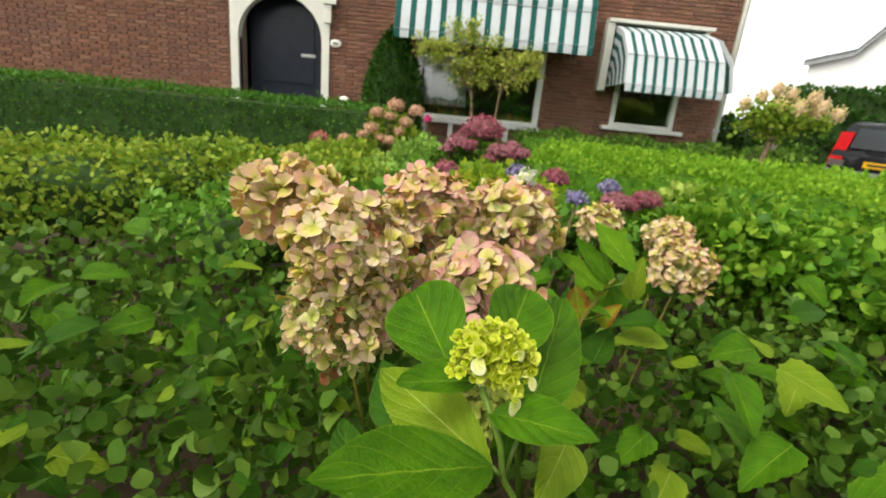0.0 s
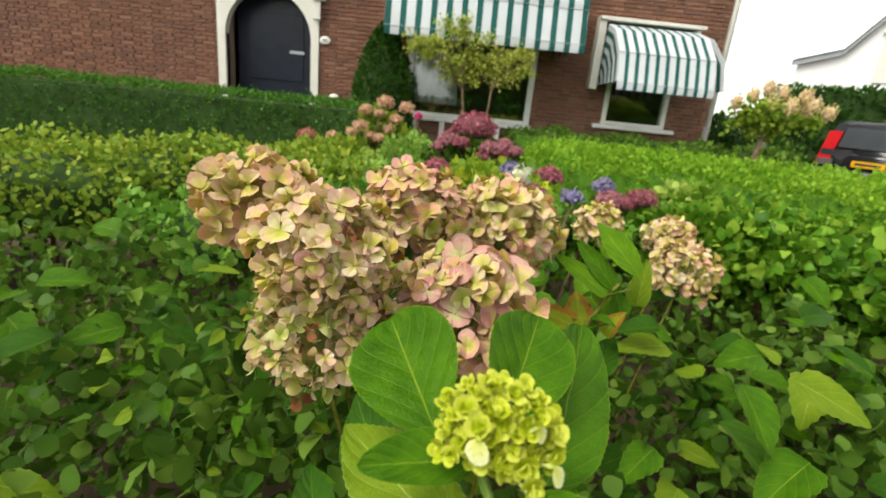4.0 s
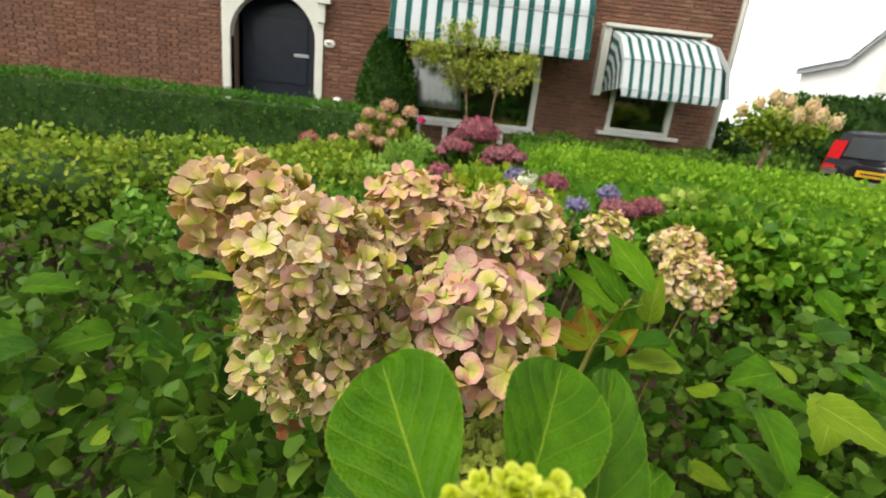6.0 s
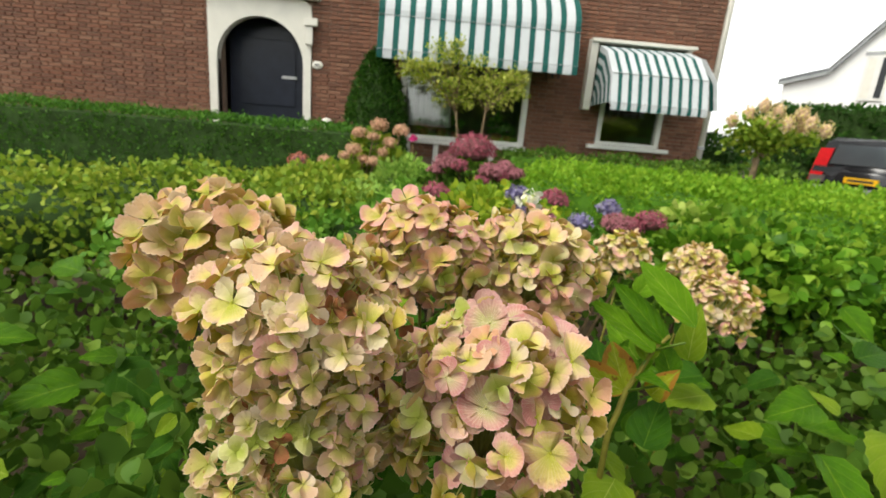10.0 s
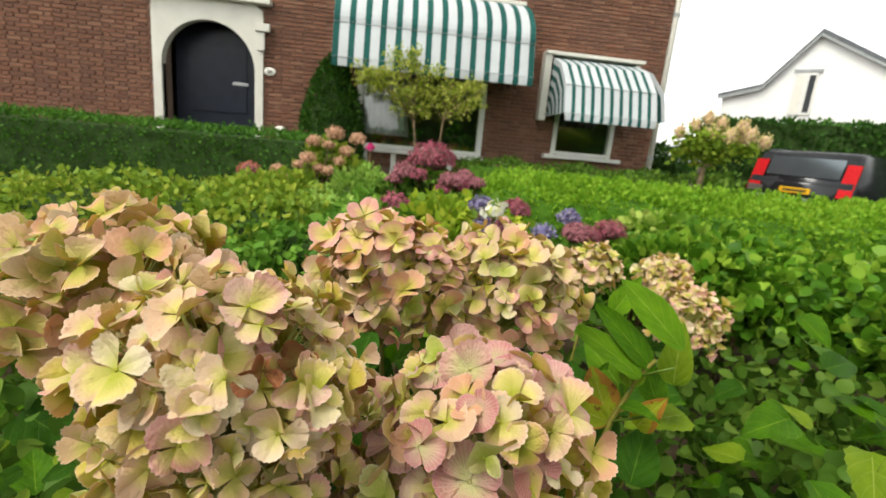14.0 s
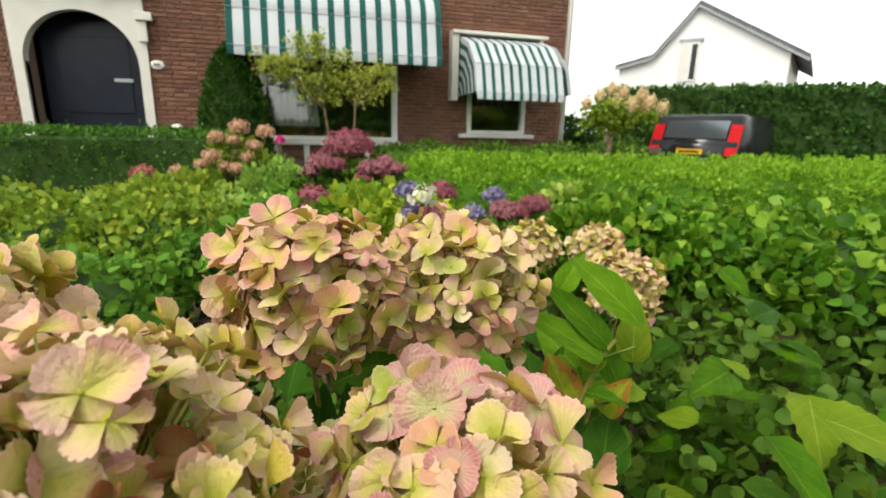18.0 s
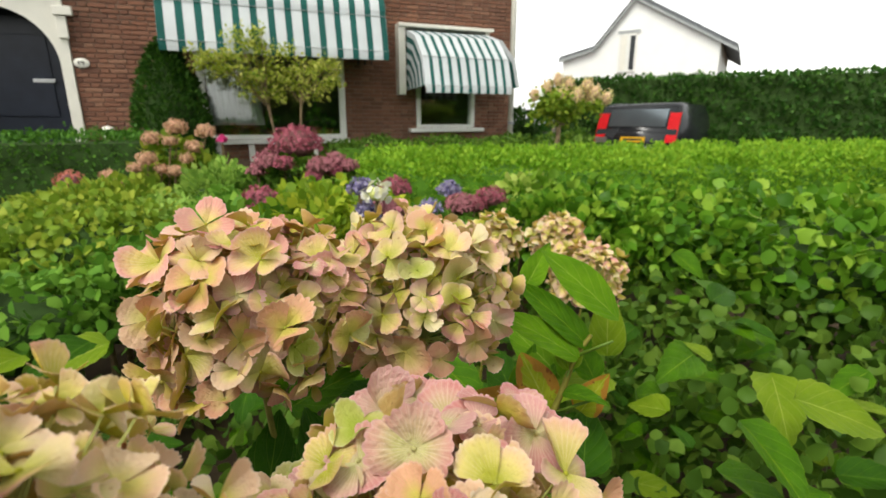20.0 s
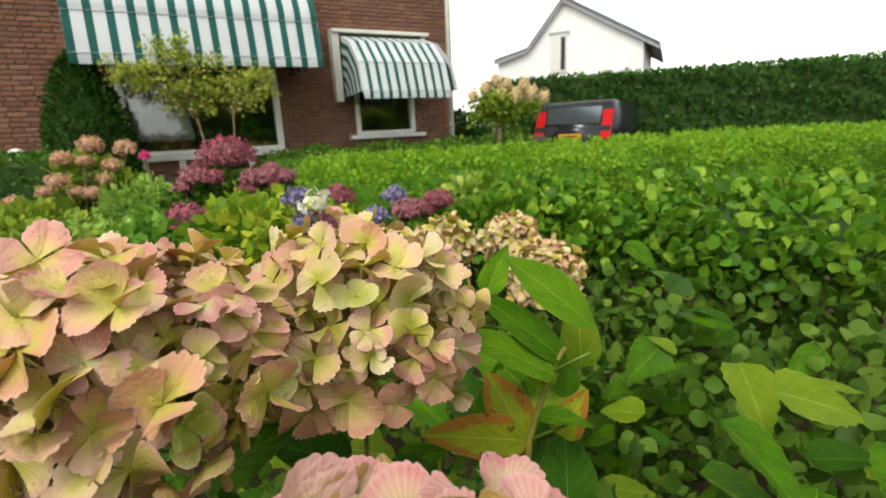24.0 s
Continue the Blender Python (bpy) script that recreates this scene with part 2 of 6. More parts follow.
PETAL_ROSE = petal_material("bright rose petal", (0.75, 0.06, 0.28), (0.7, 0.05, 0.24), (0.5, 0.04, 0.14), (0.5, 0.03, 0.16), (0.6, 0.1, 0.3), 0.0, 0.15)
LEAF = leaf_material("hydrangea leaf", (0.026, 0.094, 0.0012), (0.078, 0.20, 0.003), (0.20, 0.30, 0.02), through=0.22)
LEAF_BRIGHT = leaf_material("fresh green leaf", (0.07, 0.19, 0.004), (0.17, 0.35, 0.010), (0.32, 0.45, 0.06), through=0.36)
LEAF_DEEP = leaf_material("deep green leaf", (0.020, 0.075, 0.003), (0.040, 0.125, 0.005), (0.12, 0.22, 0.02))
LEAF_LIGHT = leaf_material("yellow green leaf", (0.12, 0.22, 0.006), (0.21, 0.31, 0.014), (0.38, 0.44, 0.09))
LEAF_BLUSH = leaf_material("leaf turning red", (0.20, 0.29, 0.010), (0.40, 0.43, 0.025), (0.52, 0.52, 0.12), (0.44, 0.11, 0.03), through=0.4)
STEM = plain("green stem", (0.085, 0.15, 0.014), 0.5, 0.3, 60)
STEM_DARK = plain("brownish green stem", (0.15, 0.14, 0.016), 0.6, 0.4, 60)
STEM_WOODY = plain("woody stem", (0.17, 0.12, 0.06), 0.8, 0.35, 60, bump=0.4)
STALK = plain("pale flower stalk", (0.50, 0.54, 0.17), 0.5, 0.2, 60)
BARK = plain("bark", (0.24, 0.17, 0.10), 0.85, 0.4, 20, bump=0.6)
FOL_LIME = foliage_material("lime hedge leaves", (0.13, 0.30, 0.018), (0.21, 0.40, 0.026), (0.37, 0.54, 0.05), 0.42)
FOL_GREEN = foliage_material("mid green leaves", (0.07, 0.19, 0.02), (0.13, 0.29, 0.03), (0.24, 0.42, 0.055))
FOL_BANK = foliage_material("glossy bank leaves", (0.04, 0.12, 0.008), (0.11, 0.27, 0.016), (0.36, 0.52, 0.055), 0.35, 0.4)
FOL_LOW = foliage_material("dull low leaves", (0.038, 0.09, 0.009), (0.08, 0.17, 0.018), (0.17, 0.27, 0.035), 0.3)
FOL_SOFT = foliage_material("soft green feathery leaves", (0.13, 0.25, 0.035), (0.25, 0.42, 0.07), (0.44, 0.60, 0.13))
FOL_DARK = foliage_material("dark hedge leaves", (0.022, 0.08, 0.01), (0.042, 0.125, 0.018), (0.09, 0.2, 0.03), 0.2)
FOL_CONIFER = foliage_material("conifer sprays", (0.014, 0.050, 0.006), (0.032, 0.095, 0.010), (0.075, 0.17, 0.02), 0.15)
FOL_TREE = foliage_material("yellowing tree leaves", (0.15, 0.24, 0.025), (0.38, 0.45, 0.06), (0.70, 0.66, 0.20), 0.48)
FOL_SUN = foliage_material("sunlit yellow leaves", (0.09, 0.19, 0.012), (0.22, 0.34, 0.02), (0.52, 0.56, 0.05), 0.4)
FOL_PALE = foliage_material("pale variegated leaves", (0.12, 0.25, 0.02), (0.24, 0.40, 0.04), (0.60, 0.66, 0.18), 0.4)
FOL_BOX = foliage_material("clipped box leaves", (0.028, 0.095, 0.010), (0.062, 0.175, 0.018), (0.13, 0.29, 0.03), 0.25)
FOL_YELLOW = foliage_material("yellow green leaves", (0.12, 0.22, 0.02), (0.22, 0.34, 0.03), (0.42, 0.46, 0.06), 0.35)
# solid cores, coloured like the shade seen between outer leaves
SHADOW_GREEN = plain("shaded plant core", (0.03, 0.065, 0.012), 0.95, 0.4, 14, bump=0)
HEDGE_CORE = plain("shaded hedge core", (0.09, 0.22, 0.016), 0.95, 0.4, 14, bump=0)
SOIL = plain("garden soil", (0.05, 0.034, 0.018), 0.95, 0.5, 6, bump=0.8)
WHITE = plain("white gloss paint", (0.78, 0.78, 0.74), 0.4, 0.05, 5, bump=0.04)
CREAM = plain("off-white paint", (0.72, 0.70, 0.62), 0.45, 0.06, 5, bump=0.04)
CLOTH_WHITE = plain("white awning cloth", (0.53, 0.56, 0.575), 0.8, 0.07, 3, bump=0.08)
CLOTH_GREEN = plain("bottle green awning cloth", (0.009, 0.085, 0.072), 0.85, 0.14, 3, bump=0.08)
DARK_METAL = plain("dark metal", (0.03, 0.03, 0.03), 0.5, 0.2, 10)
DOOR_PAINT = plain("dark blue door paint", (0.018, 0.022, 0.035), 0.3, 0.2, 6)
ROOM_DARK = plain("dim room wall", (0.26, 0.22, 0.18), 0.9, 0.3, 2, bump=0)
CURTAIN = plain("white net curtain", (0.75, 0.78, 0.78), 0.9, 0.1, 4, bump=0.1)
TERRACOTTA = plain("terracotta", (0.36, 0.15, 0.08), 0.85, 0.2, 12)
MORTAR = plain("grey mortar", (0.23, 0.16, 0.12), 0.95, 0.25, 25, bump=0.4)
STUCCO = plain("white render", (0.88, 0.88, 0.86), 0.9, 0.03, 2, bump=0.2)
SLATE = plain("grey roof tile", (0.13, 0.14, 0.15), 0.7, 0.25, 6, bump=0.3)
GREY_TRIM = plain("grey trim paint", (0.35, 0.37, 0.37), 0.5, 0.1, 6)
CAR_PAINT = plain("dark car paint", (0.02, 0.022, 0.025), 0.2, 0.1, 2, 0.2, 0.5, bump=0)
SILVER = plain("silver trim", (0.5, 0.5, 0.5), 0.3, 0.1, 3, 0.9, bump=0)
TAIL_RED = plain("red lamp glass", (0.55, 0.015, 0.02), 0.15, 0.1, 20, spec=0.6, bump=0)
PLATE = plain("yellow number plate", (0.75, 0.42, 0.01), 0.4, 0.05, 20, bump=0)
RUBBER = plain("black rubber", (0.015, 0.015, 0.015), 0.85, 0.2, 20)
# grey-blue base and part metal stand in for the sky's reflection
CAR_GLASS = plain("sky grey glass", (0.16, 0.19, 0.21), 0.1, 0.1, 2, 0.7, 0.5, bump=0)
CERAMIC = plain("white enamel", (0.78, 0.76, 0.68), 0.3, 0.05, 6, bump=0)


def brick_material():
    m, n, l, b = shade("red brown brick", 0.9, 0.15)
    r = n.new("ShaderNodeObjectInfo").outputs["Random"]
    isl = n.new("ShaderNodeNewGeometry").outputs["Random Per Island"]
    mixed = math_node(n, l, "FRACT", math_node(n, l, "ADD", r, isl))
    c = ramp_node(n, l, mixed, (0.0, (0.155, 0.074, 0.050)), (0.35, (0.21, 0.096, 0.060)), (0.7, (0.255, 0.115, 0.072)), (1.0, (0.31, 0.165, 0.105)))
    grime = noise_node(n, l, 1.3, 4)
    c = mix_node(n, l, ramp_node(n, l, grime, (0.4, 0.0), (0.75, 0.45)), c, (0.16, 0.10, 0.08))
    c = mix_node(n, l, math_node(n, l, "MULTIPLY", noise_node(n, l, 60, 4), 0.4), c, (0.13, 0.06, 0.04))
    l.new(c, b.inputs["Base Color"])
    bump_node(n, l, b, noise_node(n, l, 90, 4), 0.5, 0.004)
    return m


BRICK = brick_material()


def glass_material():
    m, n, l, _ = shade("window glass", 0.02, 0.5)
    t = n.new("ShaderNodeBsdfTransparent")
    t.inputs[0].default_value = (0.86, 0.9, 0.88, 1)
    g = n.new("ShaderNodeBsdfGlossy")
    g.inputs["Roughness"].default_value = 0.02
    f = n.new("ShaderNodeFresnel")
    f.inputs["IOR"].default_value = 1.5
    x = n.new("ShaderNodeMixShader")
    l.new(math_node(n, l, "MULTIPLY", f.outputs[0], 3.2, True), x.inputs[0])
    l.new(t.outputs[0], x.inputs[1])
    l.new(g.outputs[0], x.inputs[2])
    l.new(x.outputs[0], n["Material Output"].inputs["Surface"])
    return m


GLASS = glass_material()


# ---- mesh helpers ----
def empty(name, place=(0, 0, 0), **tags):
    ob = new(name)
    ob.empty_display_size = 0.05
    ob.location = place
    return tagged(ob, **tags)


def hang(ob, parent, label=""):
    if parent is not None:
        ob.parent = parent
        ob.matrix_parent_inverse = parent.matrix_basis.inverted()
    if label:
        ob["label"] = label
    return ob


def smooth(me, on=True):
    me.polygons.foreach_set("use_smooth", [on] * len(me.polygons))


def mesh_of(name, bm, materials, soft=False):
    me = bpy.data.meshes.new(name)
    bm.to_mesh(me)
    bm.free()
    for m in materials if isinstance(materials, (list, tuple)) else (materials,):
        me.materials.append(m)
    if soft:
        smooth(me)
    return me


def part(name, bm, material, parent=None, label="", soft=False):
    return hang(new(name, mesh_of(name, bm, material, soft)), parent, label)


def put(name, me, matrix, parent=None, label=""):
    ob = new(name, me)
    ob.matrix_basis = matrix
    return hang(ob, parent, label)


def box(x0, x1, y0, y1, z0, z1, bevel=0.0, bm=None, mat=0):
    own = bm is None
    bm = bm or bmesh.new()
    got = bmesh.ops.create_cube(bm, size=1, matrix=Matrix.LocRotScale(((x0 + x1) / 2, (y0 + y1) / 2, (z0 + z1) / 2), None, (x1 - x0, y1 - y0, z1 - z0)))
    for f in {f for v in got["verts"] for f in v.link_faces}:
        f.material_index = mat
    if bevel and own:
        bmesh.ops.bevel(bm, geom=bm.edges[:], offset=bevel, segments=2, affect="EDGES", profile=0.6)
    return bm


def tube(points, radii, sides=8, bm=None):
    bm = bm or bmesh.new()
    pts = [Vector(p) for p in points]
    rings = []
    for i, p in enumerate(pts):
        d = (pts[min(i + 1, len(pts) - 1)] - pts[max(i - 1, 0)]).normalized()
        a = d.orthogonal().normalized()
        if rings:
            a = (last - d * last.dot(d)).normalized()
        last = a
        c = d.cross(a)
        r = radii[i] if isinstance(radii, (list, tuple)) else radii
        rings.append([bm.verts.new(p + (a * math.cos(k * math.tau / sides) + c * math.sin(k * math.tau / sides)) * r) for k in range(sides)])
    for r0, r1 in zip(rings, rings[1:]):
        for k in range(sides):
            bm.faces.new((r0[k], r0[(k + 1) % sides], r1[(k + 1) % sides], r1[k]))
    bm.faces.new(rings[0][::-1])
    bm.faces.new(rings[-1])
    return bm


def curve_points(a, b, sag=0.0, n=6, side=(0, 0, 0)):
    a, b, s = Vector(a), Vector(b), Vector(side)
    return [a.lerp(b, i / (n - 1)) + (Vector((0, 0, -sag)) + s) * math.sin(math.pi * i / (n - 1)) for i in range(n)]


def sheet(grid, uvs=None, bm=None, mat=0):
    """Faces over a grid of points; uvs: for each point its u, v."""
    bm = bm or bmesh.new()
    vs = [[bm.verts.new(p) for p in row] for row in grid]
    layer = bm.loops.layers.uv.verify() if uvs else None
    for j in range(len(vs) - 1):
        for i in range(len(vs[0]) - 1):
            f = bm.faces.new((vs[j][i], vs[j][i + 1], vs[j + 1][i + 1], vs[j + 1][i]))
            f.material_index = mat
            if uvs:
                for lp, (jj, ii) in zip(f.loops, ((j, i), (j, i + 1), (j + 1, i + 1), (j + 1, i))):
                    lp[layer].uv = uvs[jj][ii]
    return bm


# ---- leaves and florets ----
def leaf_mesh(name, rng, width=0.55, droop=0.15, fold=0.18, curl=0.0, material=None, blunt=0.55, nu=9, nv=15, teeth=0.012, round_tip=0.8):
    """A leaf of length 1 along +y, its face up +z."""
    grid, uvs = [], []
    ph = rng.random() * 6
    for j in range(nv):
        v = j / (nv - 1)
        hw = 0.5 * width * math.sin(math.pi * min(1, v) ** blunt) ** round_tip if 0 < v < 1 else 0.004
        row, uvr = [], []
        for i in range(nu):
            u = -1 + 2 * i / (nu - 1)
            edge = abs(u) == 1
            saw = teeth * (1 if j % 2 else -1) if edge else 0
            x = u * (hw + saw)
            z = fold * abs(u) * hw * 2 - droop * v * v + curl * (u * hw * 2) ** 2
            z += 0.005 * math.cos(math.tau * (5.5 * v - 2.1 * abs(u))) * (1 - 0.3 * abs(u)) * min(1, hw * 8) * (1 if nv > 30 else 0.6) + 0.018 * math.sin(v * 7 + ph) * u
            row.append((x, v - droop * 0.3 * v * v, z))
            uvr.append((0.5 + u * 0.5, v))
        grid.append(row)
        uvs.append(uvr)
    bm = sheet(grid, uvs)
    return mesh_of(name, bm, material, True)


def aim(base, tip, face=(0, 0, 1)):
    """The pose of a unit leaf from base to tip, its upper face towards face."""
    b, t = Vector(base), Vector(tip)
    y = (t - b).normalized()
    x = y.cross(Vector(face)).normalized()
    z = x.cross(y)
    s = (t - b).length
    m = Matrix((x * s, y * s, z * s)).transposed().to_4x4()
    return Matrix.Translation(b) @ m


def floret_mesh(name, rng, material, petals=4, cup=0.2, spread=55, nu=29, nv=6, wave=0.07, wild=1.3, fan=False, under=None):
    """A floret of radius 1, its face up +z: broad fan-shaped petals with a scalloped rim, each bent in its own way; under: the paler skin below."""
    bm = bmesh.new()
    lobes = rng.choice((7, 8, 9, 9))
    for k in range(petals):
        size, blunt = rng.uniform(0.74, 1.14), rng.uniform(0.20, 0.42) if fan else rng.uniform(0.48, 0.95)
        half = radians(spread) * rng.uniform(0.92, 1.14) * (1.25 if petals == 3 else 1.0)
        bend = 1.5 * cup + rng.uniform(-0.8, 0.7) * wild
        rise = radians(rng.uniform(-22, 30) * wild) + 0.1 * cup
        trough, ph, crease = rng.uniform(-0.55, 0.6) * wild, rng.random() * 6, rng.uniform(-0.3, 0.45) * wild * fan
        deep = rng.choice((0.05, 0.07, 0.09) if fan else (0.015, 0.04, 0.065)) * min(1, wild + 0.3 * fan)
        nick = [rng.uniform(-0.02, 0.015) for _ in range(nu)]
        turn = Euler((rise, 0, k * math.tau / petals + rng.uniform(-0.16, 0.16) * wild - math.pi / 2)).to_matrix() @ Euler((0, radians(rng.uniform(-16, 16) * wild), 0)).to_matrix()
        grid, uvs, back = [], [], []
        for j in range(nv):
            v = j / (nv - 1)
            row, uvr, low = [], [], []
            for i in range(nu):
                u = -1 + 2 * i / (nu - 1)
                rim = math.cos(u * 1.16) ** blunt
                if nu > 9:
                    rim *= 1 + v ** 3 * (deep * (abs(math.sin(math.pi * lobes * (0.5 + 0.5 * u))) - 0.6) + nick[i])
                r = size * (0.04 + 0.96 * v) * rim
                a = u * half * (0.84 if fan else 0.80 + 0.45 * v * (1 - v))
                x, y = r * math.sin(a), r * math.cos(a)
                # bent along its length as part of a hoop, and troughed across
                z = (1 - math.cos(bend * y)) / bend if abs(bend) > 0.02 else 0.0
                y = math.sin(bend * y) / bend if abs(bend) > 0.02 else y
                z += trough * x * x + crease * abs(x) + wave * v * v * math.sin(u * 3.6 + ph) + 0.022 * (k % 2) * v
                row.append(turn @ Vector((x, y, z)))
                low.append(turn @ Vector((x, y, z - 0.024 * (1 - 0.85 * max(v ** 4, u ** 4)))))
                uvr.append((0.5 + 0.5 * u, v))
            grid.append(row)
            uvs.append(uvr)
            back.append(low[::-1])
        sheet(grid, uvs, bm)
        if under:
            sheet(back, uvs, bm, 1)
    bmesh.ops.create_icosphere(bm, subdivisions=1, radius=0.06, matrix=Matrix.Translation((0, 0, 0.035)))
    return mesh_of(name, bm, [material, under] if under else material, True)


def florets(rng, material, n=6, **kw):
    return [floret_mesh("floret", rng, material, **kw) for _ in range(n)]


def flower_head(name, parent, centre, radii, count, size, kinds, rng, label, below=-0.55, tilt=0.62, stalk=STALK, axis=(0, 0, 1), inner=0.3, knot=False, crown=None, lift=0.0, skirt=None, chosen=()):
    """A mophead: florets all round a knot of stalks; chosen ones (place, facing, radius, meshes) come first and the rest keep clear of them."""
    centre = Vector(centre)
    turn = Vector((0, 0, 1)).rotation_difference(Vector(axis)).to_matrix()
    bm = bmesh.new()
    spots = []
    for layer, n in ((1.0, count), (0.74, int(count * inner))):
        for i in range(n):
            z = 1 - (1 - below) * (i + 0.5) / n
            a = i * 2.399963 + rng.uniform(-0.25, 0.25)
            q = math.sqrt(max(0, 1 - z * z))
            d = Vector((q * math.cos(a), q * math.sin(a), z + rng.uniform(-0.06, 0.06)))
            k = layer * rng.uniform(0.82, 1.09)
            spots.append((turn @ Vector((d.x * radii[0] * k, d.y * radii[1] * k, d.z * radii[2] * k)), (turn @ d).normalized()))
    own = [(Vector(p) - centre, Vector(n).normalized(), r, meshes) for p, n, r, meshes in chosen]
    spots = [q for q in spots if all((q[0] - p).length > r * 0.62 for p, n, r, meshes in own)]
    root = turn @ Vector((0, 0, -radii[2] * 0.7))
    if knot:
        bmesh.ops.create_icosphere(bm, subdivisions=2, radius=1, matrix=Matrix.LocRotScale(centre, turn, Vector(radii) * 0.78))
    for p, d in [] if knot else spots + [(p, n) for p, n, r, meshes in own]:
        mid = root * 0.45 + p * 0.45
        tube([centre + root, centre + mid, centre + p - d * size * 0.05], [size * 0.05, size * 0.045, size * 0.035], 4, bm)
    core = part(name, bm, stalk, parent, label)
    for p, n, r, meshes in own:
        n = (n + Vector((rng.gauss(0, 0.22), rng.gauss(0, 0.22), rng.gauss(0, 0.22)))).normalized()
        m = n.to_track_quat("Z", "Y").to_matrix().to_4x4() @ Matrix.Rotation(rng.random() * 6.3, 4, "Z")
        put("floret", rng.choice(meshes), Matrix.Translation(centre + p + n * size * 0.12) @ m @ Matrix.Scale(r, 4), core)
    for p, d in spots:
        n = (d + Vector((rng.gauss(0, tilt), rng.gauss(0, tilt), rng.gauss(0, tilt) + 0.1)) * 0.6 + Vector((0, 0, lift * min(1.0, max(-0.25, (turn.transposed() @ d).z * 2 + 0.7))))).normalized()
        m = n.to_track_quat("Z", "Y").to_matrix().to_4x4() @ Matrix.Rotation(rng.random() * 6.3, 4, "Z")
        s = size * rng.uniform(0.66, 1.18)
        high = (turn.transposed() @ d).z
        put("floret", rng.choice(crown if crown and high > 0.45 else skirt if skirt and high < -0.2 else kinds), Matrix.Translation(centre + p) @ m @ Matrix.Scale(s, 4), core)
    return core


def leaf_cloud(name, spots, size, material, parent=None, label="", seed=0, face=None, width=0.42, spread=0.9, fine=False):
    """Many small folded leaves at the given spots, as one mesh."""
    rng = np.random.default_rng(seed)
    p = np.asarray(spots, float)
    n = len(p)
    d = rng.normal(size=(n, 3)) * spread
    if face is not None:
        d += np.asarray(face)
    d[:, 2] += 0.15
    d /= np.linalg.norm(d, axis=1)[:, None]
    side = np.cross(d, rng.normal(size=(n, 3)))
    side /= np.linalg.norm(side, axis=1)[:, None] + 1e-9
    up = np.cross(side, d)
    s = size * rng.uniform(0.6, 1.25, (n, 1))
    w = s * width
    f = s * rng.uniform(0.02, 0.14, (n, 1))
    if fine:
        rows = []
        for v, k, sag in ((0.0, 0.08, 0.0), (0.12, 0.62, 0.3), (0.3, 0.95, 0.6), (0.5, 1.0, 0.7), (0.7, 0.78, 0.5), (0.87, 0.42, 0.1), (1.0, 0.04, -0.5)):
            mid = p + d * s * v + up * f * (sag - 0.6) * 1.6
            rows += [mid - side * w * k + up * f * 0.9, mid, mid + side * w * k + up * f * 0.9]
        verts = np.stack(rows, 1).reshape(-1, 3)
        tri = np.array([q for r in range(6) for c in (0, 1) for q in ((3 * r + c, 3 * r + c + 1, 3 * r + c + 4), (3 * r + c, 3 * r + c + 4, 3 * r + c + 3))])
        faces = (np.arange(n)[:, None, None] * 21 + tri).reshape(-1, 3)
    else:
        verts = np.stack([p, p + d * s * 0.3 - side * w * 0.85 + up * f, p + d * s * 0.72 - side * w * 0.7 + up * f * 0.6, p + d * s - up * f,
                          p + d * s * 0.72 + side * w * 0.7 + up * f * 0.6, p + d * s * 0.3 + side * w * 0.85 + up * f, p + d * s * 0.5], 1).reshape(-1, 3)
        tri = np.array([(0, 6, 1), (1, 6, 2), (2, 6, 3), (3, 6, 4), (4, 6, 5), (5, 6, 0)])
        faces = (np.arange(n)[:, None, None] * 7 + tri).reshape(-1, 3)
    me = bpy.data.meshes.new(name)
    me.vertices.add(len(verts))
    me.vertices.foreach_set("co", verts.ravel())
    me.loops.add(faces.size)
    me.loops.foreach_set("vertex_index", faces.ravel())
    me.polygons.add(len(faces))
    me.polygons.foreach_set("loop_start", np.arange(0, faces.size, 3))
    me.polygons.foreach_set("loop_total", np.full(len(faces), 3))
    me.update(calc_edges=True)
    me.materials.append(material)
    smooth(me)
    ob = new(name, me)
    return hang(ob, parent, label)


def blob_spots(rng, centre, radii, n, shell=0.55):
    d = rng.normal(size=(n, 3))
    d /= np.linalg.norm(d, axis=1)[:, None]
    k = shell + (1 - shell) * rng.random((n, 1)) ** 0.6
    lump = 1 + 0.22 * np.sin(d[:, :1] * 5.1 + centre[0] * 9) * np.cos(d[:, 1:2] * 4.3 + centre[1] * 7)
    return np.asarray(centre) + d * k * lump * np.asarray(radii)


def lump(name, centre, radii, material, parent, rough=0.25, sub=3):
    bm = bmesh.new()
    bmesh.ops.create_icosphere(bm, subdivisions=sub, radius=1)
    for v in bm.verts:
        k = 1 + rough * noise.noise(v.co * 2.3 + Vector(centre) * 3)
        v.co = Vector(centre) + Vector((v.co.x * radii[0], v.co.y * radii[1], v.co.z * radii[2])) * k
    return part(name, bm, material, parent, "", True)


# ---- ground ----
def build_ground():
    xs = [-150, -40, -12] + [-6 + 0.35 * i for i in range(41)] + [14, 40, 150]
    ys = [-80, -20, -5] + [-1 + 0.3 * i for i in range(27)] + [12, 30, 80, 200]
    grid = [[(x, y, 0.03 * noise.noise(Vector((x, y, 0)) * 1.7) if -6 < x < 8 and -1 < y < 6.8 else -0.02) for x in xs] for y in ys]
    ob = part("ground", sheet(grid), SOIL)
    tagged(ob, "dark bare garden soil under the plants", "ground", kind="structure")


build_ground()

# ---- house front ----
FY = 7.0
DOOR = (-1.53, -0.43, 1.62)          # left, right, springing of the arch
WIN1 = (0.84, 2.545, 0.80, 2.42)
WIN2 = (3.52, 4.40, 0.955, 2.16)
EAST = 4.96


